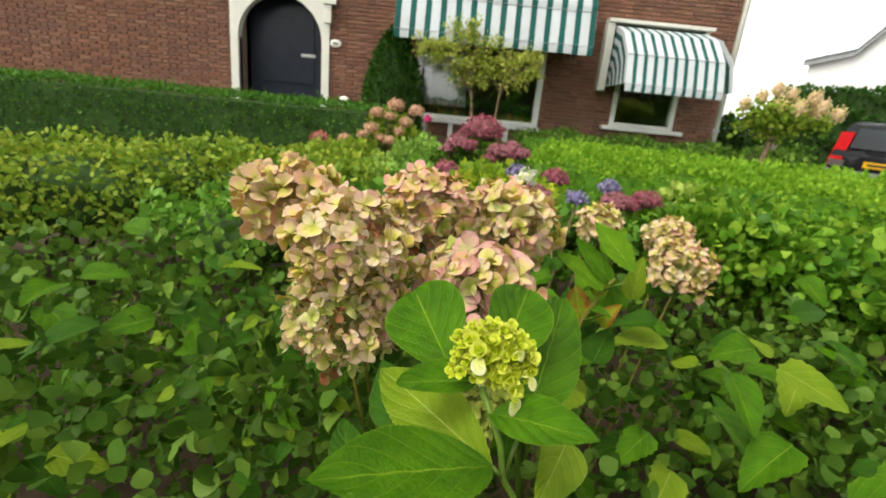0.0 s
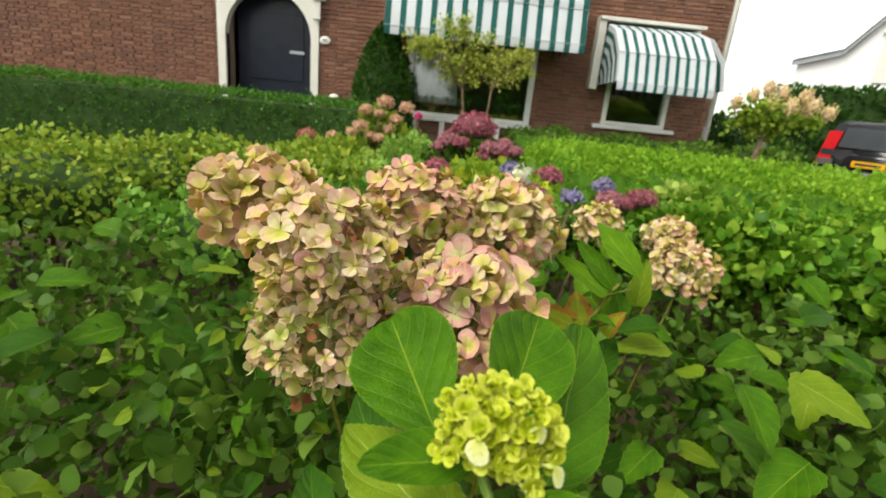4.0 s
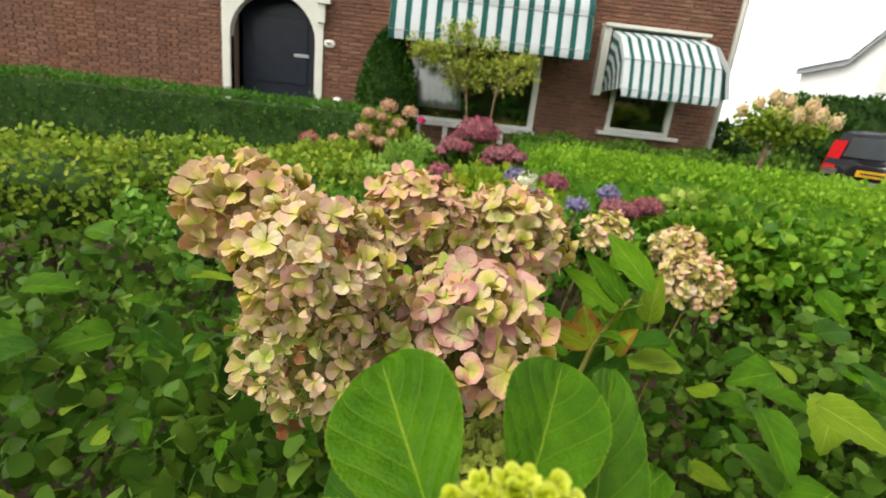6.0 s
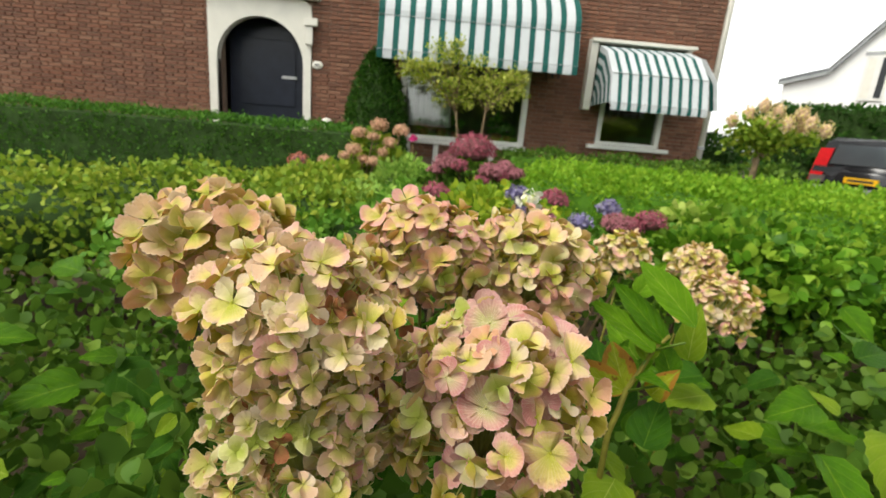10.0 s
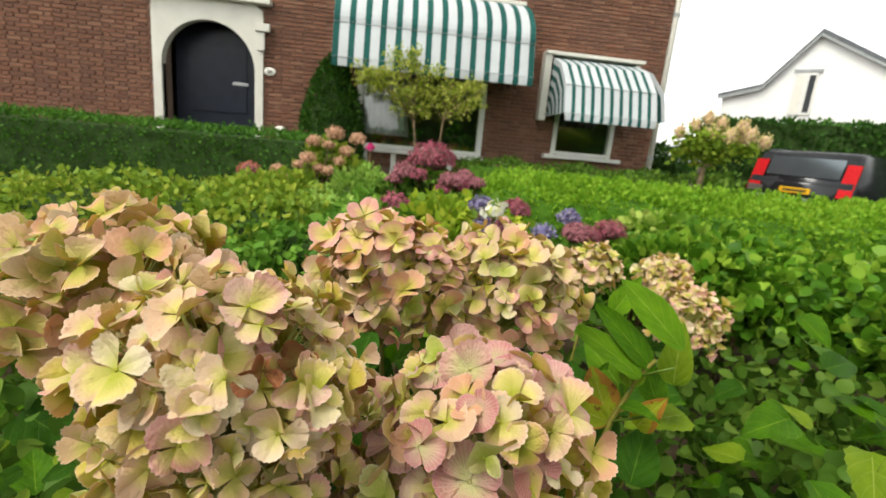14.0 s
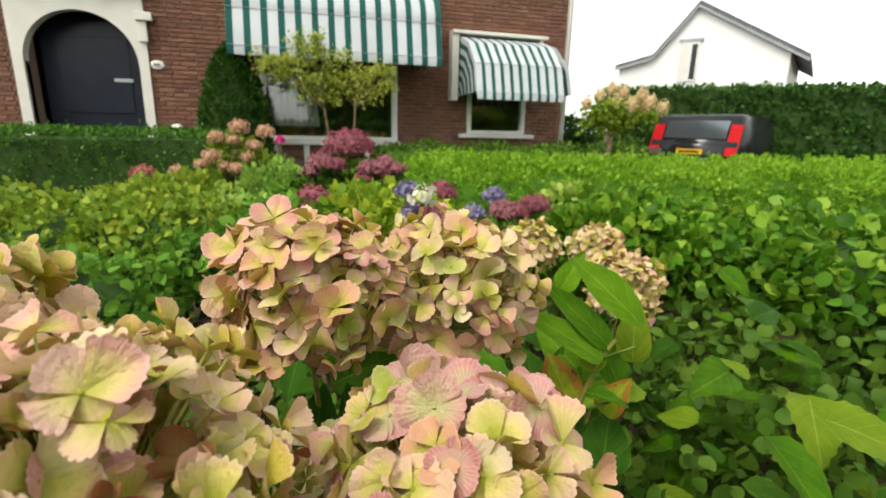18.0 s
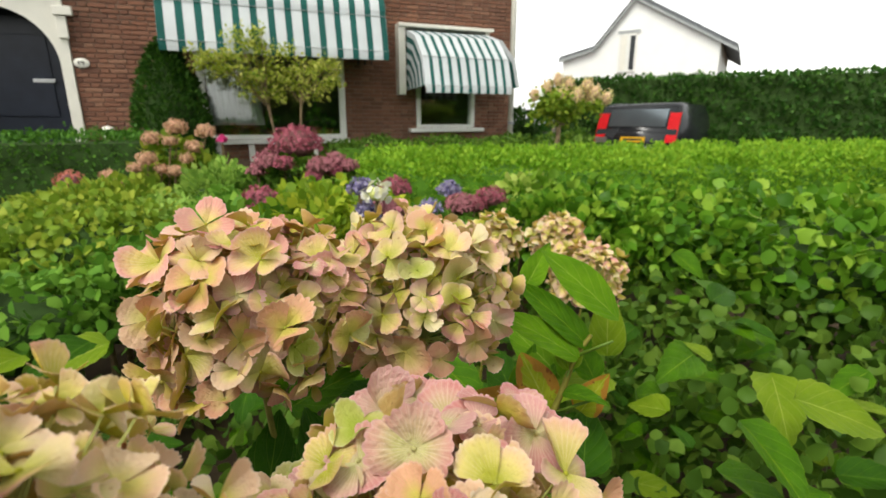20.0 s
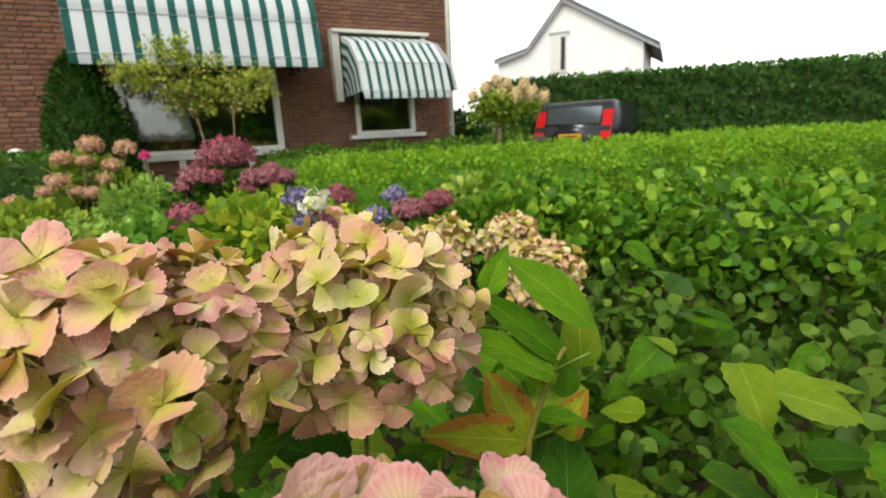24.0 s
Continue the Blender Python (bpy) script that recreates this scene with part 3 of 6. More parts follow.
def front_wall():
    bm = bmesh.new()
    y0, y1, top = FY + 0.012, FY + 0.26, 6.2
    box(-7, DOOR[0], y0, y1, -0.1, top, bm=bm)
    box(DOOR[0], DOOR[1], y0, y1, 2.35, top, bm=bm)
    box(DOOR[1], WIN1[0], y0, y1, -0.1, top, bm=bm)
    box(WIN1[0], WIN1[1], y0, y1, -0.1, WIN1[2], bm=bm)
    box(WIN1[0], WIN1[1], y0, y1, WIN1[3], top, bm=bm)
    box(WIN1[1], WIN2[0], y0, y1, -0.1, top, bm=bm)
    box(WIN2[0], WIN2[1], y0, y1, -0.1, WIN2[2], bm=bm)
    box(WIN2[0], WIN2[1], y0, y1, WIN2[3], top, bm=bm)
    box(WIN2[1], EAST, y0, y1, -0.1, top, bm=bm)
    wall = part("wall_front", bm, MORTAR)
    tagged(wall, "red-brown brick house front with pale joints", "wall", kind="structure")
    bm = bmesh.new()
    box(EAST - 0.25, EAST, FY + 0.262, FY + 8, -0.1, 6.2, bm=bm)
    box(-7, EAST, FY + 8, FY + 8.25, -0.1, 6.2, bm=bm)
    box(-7, -6.75, FY + 0.262, FY + 8, -0.1, 6.2, bm=bm)
    tagged(part("wall_side", bm, BRICK), "plain brown brick side and back walls", "wall", kind="structure")
    return wall


wall_front = front_wall()


def room():
    bm = bmesh.new()
    box(-6.7, EAST - 0.3, 10.4, 10.5, 0, 2.7, bm=bm)
    box(-6.7, EAST - 0.3, FY + 0.27, 10.4, -0.02, 0.05, bm=bm)
    box(-6.7, EAST - 0.3, FY + 0.27, 10.4, 2.62, 2.7, bm=bm)
    box(2.9, 3.0, FY + 0.27, 10.4, 0.05, 2.62, bm=bm)
    box(0.1, 0.2, FY + 0.27, 10.4, 0.05, 2.62, bm=bm)
    tagged(part("room", bm, ROOM_DARK), "dim living room seen through the windows", "room", kind="structure")


room()


def window_unit(name, x0, x1, z0, z1, post, label, mullions=(), sill_out=0.09, sill_pad=0.08, y=FY):
    w = empty(name, ((x0 + x1) / 2, y, z0), label=label, category="window", kind="structure")
    bm = bmesh.new()
    box(x0, x0 + post, y - 0.012, y + 0.09, z0, z1, bm=bm)
    box(x1 - post, x1, y - 0.012, y + 0.09, z0, z1, bm=bm)
    box(x0 + post, x1 - post, y - 0.010, y + 0.088, z1 - post, z1, bm=bm)
    box(x0 + post, x1 - post, y - 0.010, y + 0.088, z0, z0 + post * 0.7, bm=bm)
    bmesh.ops.bevel(bm, geom=bm.edges[:], offset=0.006, segments=2, affect="EDGES")
    part("window_frame", bm, WHITE, w)
    for m in mullions:
        part("mullion", box(m - 0.025, m + 0.025, y + 0.0, y + 0.08, z0 + post * 0.7 + 0.002, z1 - post - 0.002, 0.005), WHITE, w)
    pane = part("pane", box(x0 + post + 0.002, x1 - post - 0.002, y + 0.045, y + 0.051, z0 + post * 0.7 + 0.002, z1 - post - 0.002), GLASS, w, "clear reflecting glass")
    pane.visible_shadow = False
    part("window_sill", box(x0 - sill_pad, x1 + sill_pad, y - sill_out, y + 0.03, z0 - 0.055, z0 - 0.003, 0.008), WHITE, w)
    return w


window_1 = window_unit("window_1", WIN1[0], WIN1[1], WIN1[2] + 0.03, WIN1[3], 0.075, "large white-framed living room window under an awning", sill_pad=0.03)
# panelled apron below the large window
for x in (0.98, 1.36, 1.74, 2.12, 2.46):
    part("apron_post", box(x - 0.035, x + 0.035, FY - 0.05, FY + 0.008, 0.42, WIN1[2] - 0.029, 0.006), WHITE, window_1)
part("apron_rail", box(0.84, 2.545, FY - 0.045, FY + 0.006, 0.36, 0.418, 0.006), WHITE, window_1)
window_2 = window_unit("window_2", WIN2[0], WIN2[1], WIN2[2], WIN2[3], 0.065, "white-framed window below a box awning", sill_pad=0.115, sill_out=0.10)


def curtain():
    grid = []
    for j in range(8):
        z = 1.0 + 1.35 * j / 7
        grid.append([(0.93 + 0.62 * i / 40 - 0.1 * (j / 7) * (i / 40), FY + 0.2 + 0.02 * math.sin(i * 1.25), z) for i in range(41)])
    ob = part("net_curtain", sheet(grid), CURTAIN, None, "", True)
    ob.modifiers.new("thick", "SOLIDIFY").thickness = 0.003
    tagged(ob, "white net curtain hanging behind the large window", "curtain")


curtain()


def pot_plant(x, y, z, r, h, seed):
    t = empty("potted_plant", (x, y, z), label="small green houseplant in a terracotta pot on the sill", category="plant", group="sill plants")
    bm = bmesh.new()
    bmesh.ops.create_cone(bm, cap_ends=True, segments=20, radius1=r * 0.75, radius2=r, depth=r * 1.5, matrix=Matrix.Translation((x, y, z + r * 0.75)))
    part("pot", bm, TERRACOTTA, t)
    rng = np.random.default_rng(seed)
    leaf_cloud("foliage", blob_spots(rng, (x, y, z + r * 1.5 + h * 0.5), (r * 1.2, r, h * 0.55), 90, 0.2), 0.07, FOL_GREEN, t, seed=seed)


tagged(part("window_board", box(0.86, 2.52, FY + 0.13, FY + 0.40, 0.83, 0.87, 0.006), CREAM), "painted board inside the large window", "shelf")
for i, (x, r, h) in enumerate(((1.18, 0.06, 0.2), (1.42, 0.075, 0.12), (1.62, 0.06, 0.15), (2.2, 0.07, 0.2), (2.36, 0.06, 0.14))):
    pot_plant(x, FY + 0.28, 0.87, r, h, 40 + i)


def door():
    d = empty("door_1", (-0.98, FY, 0), label="dark front door in a white arched frame", category="door", kind="structure")
    xc, rad, spring = (DOOR[0] + DOOR[1]) / 2, (DOOR[1] - DOOR[0]) / 2, DOOR[2]
    # white surround with an arched opening
    pts = [(DOOR[1], 0.0)] + [(xc + rad * math.cos(a * math.pi / 24), spring + rad * math.sin(a * math.pi / 24)) for a in range(25)] + [(DOOR[0], 0.0)]
    out = [(DOOR[1] + 0.10, 0.0)] + [(min(max(xc + (rad + 0.35) * math.cos(a * math.pi / 24) * 1.0, DOOR[0] - 0.1), DOOR[1] + 0.10), min(spring + (rad + 0.3) * math.sin(a * math.pi / 24) * 1.2, 2.40)) for a in range(25)] + [(DOOR[0] - 0.10, 0.0)]
    bm = bmesh.new()
    for y0, flip in ((FY - 0.03, False), (FY + 0.10, True)):
        vs = [[bm.verts.new((x, y0, z)) for x, z in ring] for ring in (pts, out)]
        for i in range(len(pts) - 1):
            f = (vs[0][i], vs[1][i], vs[1][i + 1], vs[0][i + 1])
            bm.faces.new(f[::-1] if flip else f)
    bm.verts.ensure_lookup_table()
    n = len(pts)
    for ring in (0, 1):
        a, b = ring * n, 2 * n + ring * n
        for i in range(n - 1):
            bm.faces.new((bm.verts[a + i], bm.verts[a + i + 1], bm.verts[b + i + 1], bm.verts[b + i]))
    bmesh.ops.recalc_face_normals(bm, faces=bm.faces[:])
    part("door_surround", bm, CREAM, d)
    part("cornice", box(DOOR[0] - 0.2, DOOR[1] + 0.2, FY - 0.12, FY + 0.05, 2.402, 2.47, 0.012), CREAM, d)
    part("capital", box(DOOR[1] + 0.02, DOOR[1] + 0.19, FY - 0.09, FY - 0.032, 2.10, 2.19, 0.01), CREAM, d)
    part("bracket", box(DOOR[1] + 0.03, DOOR[1] + 0.125, FY - 0.065, FY - 0.032, 1.88, 2.098, 0.01), CREAM, d)
    part("door_leaf", box(DOOR[0] + 0.02, DOOR[1] - 0.02, FY + 0.34, FY + 0.39, 0.02, 2.34, 0.006), DOOR_PAINT, d)
    for z0, z1 in ((0.25, 0.95), (1.1, 1.95)):
        part("door_panel", box(-1.35, -0.62, FY + 0.325, FY + 0.338, z0, z1, 0.006), DOOR_PAINT, d)
    part("letter_plate", box(-0.80, -0.60, FY + 0.31, FY + 0.324, 1.46, 1.50, 0.004), SILVER, d)


door()


def oval_sign():
    s = empty("house_sign", (-0.25, FY - 0.02, 1.648), label="small oval white enamel house sign on the bricks", category="sign")
    bm = bmesh.new()
    bmesh.ops.create_uvsphere(bm, u_segments=28, v_segments=14, radius=1, matrix=Matrix.LocRotScale((-0.25, FY - 0.012, 1.648), None, (0.075, 0.014, 0.05)))
    part("plate", bm, CERAMIC, s, "", True)
    for k in (-1, 0, 1):
        part("mark", box(-0.25 + k * 0.022 - 0.006, -0.25 + k * 0.022 + 0.006, FY - 0.0285, FY - 0.0265, 1.63, 1.666), DARK_METAL, s)
    lamp = empty("wall_lamp", (-0.10, FY - 0.06, 0.90), label="small round white lamp low on the wall", category="lamp")
    bm = bmesh.new()
    bmesh.ops.create_uvsphere(bm, u_segments=24, v_segments=14, radius=0.078, matrix=Matrix.Translation((-0.10, FY - 0.085, 0.92)))
    part("globe", bm, CERAMIC, lamp, "", True)
    part("bracket", tube([(-0.10, FY + 0.005, 0.86), (-0.10, FY - 0.05, 0.85), (-0.10, FY - 0.085, 0.87)], 0.012, 8), DARK_METAL, lamp)


oval_sign()


def stripes(profile, x0, x1, count, first_green, bulge=0.0, share=0.40):
    """Striped cloth: profile is a list of (y, z); stripes run along it, side by side in x."""
    bm = bmesh.new()
    edges, x, green = [x0], x0, first_green
    pair = (x1 - x0) / (count / 2)
    for s in range(count):
        x += pair * (share if green else 1 - share)
        edges.append(x)
        green = not green
    k = (x1 - x0) / (edges[-1] - x0)
    edges = [x0 + (e - x0) * k for e in edges]
    for s, (a, b) in enumerate(zip(edges, edges[1:])):
        grid = [[(a + (b - a) * i / 2, y + bulge * math.sin((s + i / 2) * 1.9 + 3 * z), z) for i in range(3)] for y, z in profile]
        sheet(grid, None, bm, 1 if (s % 2 == 0) == first_green else 0)
    bmesh.ops.remove_doubles(bm, verts=bm.verts[:], dist=0.0005)
    return bm


def side_stripes(x, profile, hinge, count, bend=0.0):
    """A fan of stripes that follow the profile from the outside in."""
    bm = bmesh.new()
    for s in range(count):
        rows = []
        for k in (s / count, (s + 1) / count):
            rows.append([(x + bend * (1 - k) * (hinge[0] - y), y + (hinge[0] - y) * k, z + (hinge[1] - z) * k) for y, z in profile])
        sheet(rows, None, bm, s % 2)
    bmesh.ops.remove_doubles(bm, verts=bm.verts[:], dist=0.0005)
    return bm


def cloth(name, bm, parent, label=""):
    ob = part(name, bm, [CLOTH_WHITE, CLOTH_GREEN], parent, label)
    md = ob.modifiers.new("thick", "SOLIDIFY")
    md.thickness, md.offset = 0.003, 0
    return ob


def awning_large():
    x0, x1, yf = 0.60, 2.91, 6.16
    a = empty("awning", ((x0 + x1) / 2, FY, 2.76), label="green and white striped bowed awning over the large window", category="awning", group="awnings")
    top = [(FY - 0.02 - 0.822 * math.sin(t * math.pi / 2 * 0.98) ** 1.25, 2.77 - 0.58 * (1 - math.cos(t * math.pi / 2)) ** 0.9) for t in [i / 14 for i in range(15)]]
    top = [(y + 0.09 * i / 14, z) for i, (y, z) in enumerate(top)]
    top[-1] = (yf + 0.09, 2.19)
    cloth("canopy", stripes(top, x0, x1, 27, True), a)
    cloth("front_panel", stripes([(yf + 0.09, 2.188), (yf + 0.042, 2.0), (yf, 1.812)], x0, x1, 27, True, 0.004), a)
    cloth("valance", stripes([(yf - 0.006, 1.81), (yf - 0.010, 1.76), (yf - 0.006, 1.715)], x0, x1, 27, True, 0.006), a)
    prof = top + [(yf + 0.044, 2.0), (yf, 1.812)]
    for x in (x0, x1):
        cloth("side_panel", side_stripes(x, prof, (FY - 0.02, 1.85), 9), a)
        part("arm", tube([(x, FY - 0.005, 1.84), (x, FY - 0.45, 1.82), (x, yf + 0.01, 1.80)], 0.013, 8), DARK_METAL, a)
    part("front_bar", tube([(x0, yf + 0.016, 1.812), (x1, yf + 0.016, 1.812)], 0.012, 8), WHITE, a)
    part("bend_bar", tube([(x0, yf + 0.106, 2.186), (x1, yf + 0.106, 2.186)], 0.010, 8), WHITE, a)
    for y, z in ((yf + 0.09, 2.189), (yf, 1.811)):
        part("seam", box(x0, x1, y - 0.012, y - 0.006, z - 0.002, z + 0.002), GREY_TRIM, a)
    part("wall_rail", box(x0 - 0.02, x1 + 0.02, FY - 0.06, FY - 0.004, 2.772, 2.82, 0.008), CREAM, a)
    for x in (2.70, 2.62, 2.78):
        part("hook", tube([(x, yf + 0.3, 1.795), (x, yf + 0.3, 1.69)], 0.010, 6), DARK_METAL, a)


awning_large()


def awning_box():
    x0, x1, z0, z1 = 3.26, 4.66, 1.385, 2.215
    yb = 6.85
    a = empty("awning", ((x0 + x1) / 2, FY, z1), label="green and white striped quarter-round awning in a white box frame", category="awning", group="awnings")
    part("box_side", box(x0 - 0.02, x0 + 0.075, yb, FY + 0.008, z0, z1, 0.008), CREAM, a)
    part("box_side", box(4.50, 4.56, yb + 0.02, FY + 0.008, z0 + 0.1, z1, 0.008), CREAM, a)
    part("box_top", box(x0 - 0.02, 4.60, yb - 0.03, FY + 0.008, z1 + 0.002, z1 + 0.045, 0.008), CREAM, a)
    xa, xb = x0 + 0.10, 4.53
    yf = 6.17
    # three flat falls between the ribs
    folds = [(yb + 0.04, z1 - 0.03), (6.56, 2.075), (6.275, 1.80), (yf, 1.462)]
    prof = [tuple(Vector(a).lerp(Vector(b), k)) for a, b, ks in zip(folds, folds[1:], ((0, 0.5), (0, 0.33, 0.67), (0, 0.3, 0.6, 1))) for k in ks]
    cloth("canopy", stripes(prof, xa, xb, 19, False, share=0.38), a)
    cloth("valance", stripes([(yf - 0.003, 1.459), (yf - 0.008, 1.42), (yf - 0.004, 1.375)], xa, xb, 19, False, 0.006, 0.38), a)
    for y, z in ((6.268, 1.80), (yf - 0.008, 1.460)):
        part("seam", box(xa, xb, y - 0.004, y + 0.002, z - 0.002, z + 0.002), GREY_TRIM, a)
    hinge = (yb + 0.06, 1.44)
    cloth("side_panel", side_stripes(xa, prof, hinge, 11), a, "striped side gusset")
    cloth("side_panel", side_stripes(xb, prof, hinge, 11, 0.16), a, "striped side gusset, blown outward")
    for t in (0.35, 0.62, 0.85):
        k = prof[int(t * 8)]
        for x in (xa + 0.012, xb - 0.012):
            part("rib", tube([(x, hinge[0], hinge[1]), (x, k[0] + 0.02, k[1] - 0.015)], 0.008, 6), DARK_METAL, a)
    part("front_bar", tube([(xa, yf + 0.016, 1.44), (xb, yf + 0.016, 1.44)], 0.010, 8), WHITE, a)


awning_box()


def corner_trim():
    d = empty("drainpipe", (EAST + 0.05, FY + 0.02, 0), label="white rainwater pipe on the corner of the house", category="pipe")
    part("pipe", tube([(EAST + 0.055, FY + 0.04, 0.0), (EAST + 0.055, FY + 0.04, 6.1)], 0.045, 14), CREAM, d, "", True)
    for z in (1.0, 2.9, 4.8):
        part("clip", tube([(EAST + 0.055, FY + 0.04, z), (EAST + 0.055, FY + 0.04, z + 0.04)], 0.055, 14), GREY_TRIM, d)
    r = empty("house_roof", (-1, FY + 3, 6.2), label="grey tiled roof above the brick house", category="roof", kind="structure")
    bm = bmesh.new()
    box(-7.3, EAST + 0.35, FY - 0.4, FY + 8.5, 6.202, 6.36, bm=bm)
    part("eaves", bm, WHITE, r)
    bm = bmesh.new()
    v = [bm.verts.new(p) for p in ((-7.3, FY - 0.4, 6.362), (EAST + 0.35, FY - 0.4, 6.362), (EAST + 0.35, FY + 8.5, 6.362), (-7.3, FY + 8.5, 6.362), (-4, FY + 4, 9), (2.5, FY + 4, 9))]
    for f in ((0, 1, 5, 4), (1, 2, 5), (2, 3, 4, 5), (3, 0, 4)):
        bm.faces.new([v[i] for i in f])
    part("tiling", bm, SLATE, r)


corner_trim()


# ---- far right: neighbour's house, tall hedge, parked car ----
def far_house():
    h = empty("neighbour_house", (14.0, 16.0, 0), label="white rendered house with a steep grey gable roof", category="house")
    a, b = Vector((12.739, 16.78, 3.319)), Vector((15.957, 12.44, 3.176))
    a.z = b.z = 0
    along = (b - a).normalized()
    back = Vector((along.y * -1, along.x, 0)) * -1
    if back.dot(Vector((0.7, 0.7, 0))) < 0:
        back = -back
    def at(s, d, z):
        p = a + along * s + back * d
        return (p.x, p.y, z)
    w = 5.2
    def prism(ring, d0, d1):
        bm = bmesh.new()
        f = [bm.verts.new(at(s, d0, z)) for s, z in ring]
        k = [bm.verts.new(at(s, d1, z)) for s, z in ring]
        bm.faces.new(f)
        bm.faces.new(k[::-1])
        for i in range(len(ring)):
            j = (i + 1) % len(ring)
            bm.faces.new((f[i], k[i], k[j], f[j]))
        bmesh.ops.recalc_face_normals(bm, faces=bm.faces[:])
        return bm
    part("wall", prism([(0, 0), (w, 0), (w, 3.55), (2.45, 5.1), (1.25, 3.62), (0, 3.33)], 0, 6), STUCCO, h)
    def slope(s0, z0, s1, z1, t=0.12):
        return prism([(s0, z0), (s1, z1), (s1, z1 + t), (s0, z0 + t)], -0.12, 6.2)
    part("roof", slope(1.18, 3.60, 2.47, 5.16), SLATE, h)
    part("roof", slope(2.475, 5.16, w + 0.5, 3.3), SLATE, h)
    part("roof", slope(-0.12, 3.30, 1.17, 3.60, 0.1), SLATE, h)
    part("bargeboard", prism([(1.17, 3.50), (2.46, 5.06), (2.46, 5.15), (1.17, 3.595)], -0.15, -0.122), GREY_TRIM, h)
    part("bargeboard", prism([(2.465, 5.06), (w + 0.5, 3.2), (w + 0.5, 3.29), (2.465, 5.15)], -0.15, -0.122), GREY_TRIM, h)
    part("fascia", prism([(-0.12, 3.2), (1.165, 3.5), (1.165, 3.59), (-0.12, 3.295)], -0.15, -0.122), GREY_TRIM, h)
    win = part("window", prism([(2.02, 2.75), (2.62, 2.75), (2.62, 4.02), (2.02, 4.02)], -0.05, -0.002), WHITE, h)
    part("pane", prism([(2.08, 2.82), (2.27, 2.82), (2.27, 3.94), (2.08, 3.94)], -0.056, -0.052), CERAMIC, win)
    part("pane", prism([(2.40, 2.82), (2.56, 2.82), (2.56, 3.94), (2.40, 3.94)], -0.056, -0.052), CAR_GLASS, win)
    part("lintel", prism([(1.96, 4.03), (2.70, 4.03), (2.70, 4.12), (1.96, 4.12)], -0.06, -0.002), GREY_TRIM, win)


far_house()


def hedge(name, corners, top, material, leaf, count, seed, label, bottom=0.0, wave=0.05, core=SHADOW_GREEN, sink=0.05, sprigs=0):
    """A clipped hedge: corners (x, y) of its plan in order; a dark core under a skin of leaves."""
    h = empty(name, (corners[0][0], corners[0][1], 0), label=label, category="hedge")
    rng = np.random.default_rng(seed)
    c = np.array(corners, float)
    mid = c.mean(0)
    inner = mid + (c - mid) * (1 - sink / np.maximum(0.2, np.linalg.norm(c - mid, axis=1, keepdims=True)))
    bm = bmesh.new()
    lo = [bm.verts.new((x, y, bottom)) for x, y in inner]
    hi = [bm.verts.new((x, y, top - sink)) for x, y in inner]
    bm.faces.new(hi)
    for i in range(len(c)):
        j = (i + 1) % len(c)
        bm.faces.new((lo[i], lo[j], hi[j], hi[i]))
    bmesh.ops.recalc_face_normals(bm, faces=bm.faces[:])
    # closed core whose colour holds the shade of the hedge's inside
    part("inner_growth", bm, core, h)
    # leaves: walls and top, by area
    quads = [(c[i], c[(i + 1) % len(c)]) for i in range(len(c))]
    areas = [np.linalg.norm(b - a) * (top - bottom) for a, b in quads]
    x, y = c[:, 0], c[:, 1]
    flat = 0.5 * abs(np.dot(x, np.roll(y, 1)) - np.dot(y, np.roll(x, 1)))
    total = sum(areas) + flat
    spots, faces = [], []
    for (a, b), area in zip(quads, areas):
        n = int(count * area / total)
        t, z = rng.random((n, 1)), bottom + (top - bottom) * rng.random((n, 1))
        out = np.array([b[1] - a[1], a[0] - b[0]]) / np.linalg.norm(b - a)
        if np.dot(out, (a + b) / 2 - mid) < 0:
            out = -out
        p = a + (b - a) * t + out * rng.normal(0, 0.022, (n, 1)) + out * wave * np.sin(t * 23 + z * 9)
        spots.append(np.hstack([p, z]))
        faces.append(np.tile([*out, 0.35], (n, 1)))
    n = int(count * flat / total)
    lo2, hi2 = c.min(0), c.max(0)
    cand = lo2 + (hi2 - lo2) * rng.random((n * 3, 2))
    keep = np.ones(len(cand), bool)
    for a, b in quads:
        side = np.sign((b[0] - a[0]) * (mid[1] - a[1]) - (b[1] - a[1]) * (mid[0] - a[0]))
        keep &= side * ((b[0] - a[0]) * (cand[:, 1] - a[1]) - (b[1] - a[1]) * (cand[:, 0] - a[0])) > 0
    cand = cand[keep][:n]
    z = top + rng.normal(0, 0.02, (len(cand), 1)) + wave * np.sin(cand[:, :1] * 7 + 1) * np.cos(cand[:, 1:] * 6)
    spots.append(np.hstack([cand, z]))
    faces.append(np.tile([0, 0, 1.0], (len(cand), 1)))
    if sprigs:
        # young shoots that stand up out of the clipped top
        foot = cand[rng.integers(0, len(cand), sprigs)]
        up = rng.random((sprigs, 14, 1)) * rng.uniform(0.03, 0.11, (sprigs, 1, 1))
        lean = rng.normal(0, 0.25, (sprigs, 1, 2))
        spots.append(np.concatenate([foot[:, None] + lean * up + rng.normal(0, 0.006, (sprigs, 14, 2)), top + up], 2).reshape(-1, 3))
        faces.append(np.tile([0, 0, 1.6], (sprigs * 14, 1)))
    leaf_cloud("foliage", np.vstack(spots), leaf, material, h, "", seed, np.vstack(faces))
    return h


hedge("tall_hedge", [(9.6, 12.3), (12.8, 9.3), (19.0, 3.0), (19.8, 3.8), (13.6, 10.2), (10.3, 13.3)], 2.15, FOL_DARK, 0.11, 22000, 3, "tall dark clipped hedge beside the parked car")


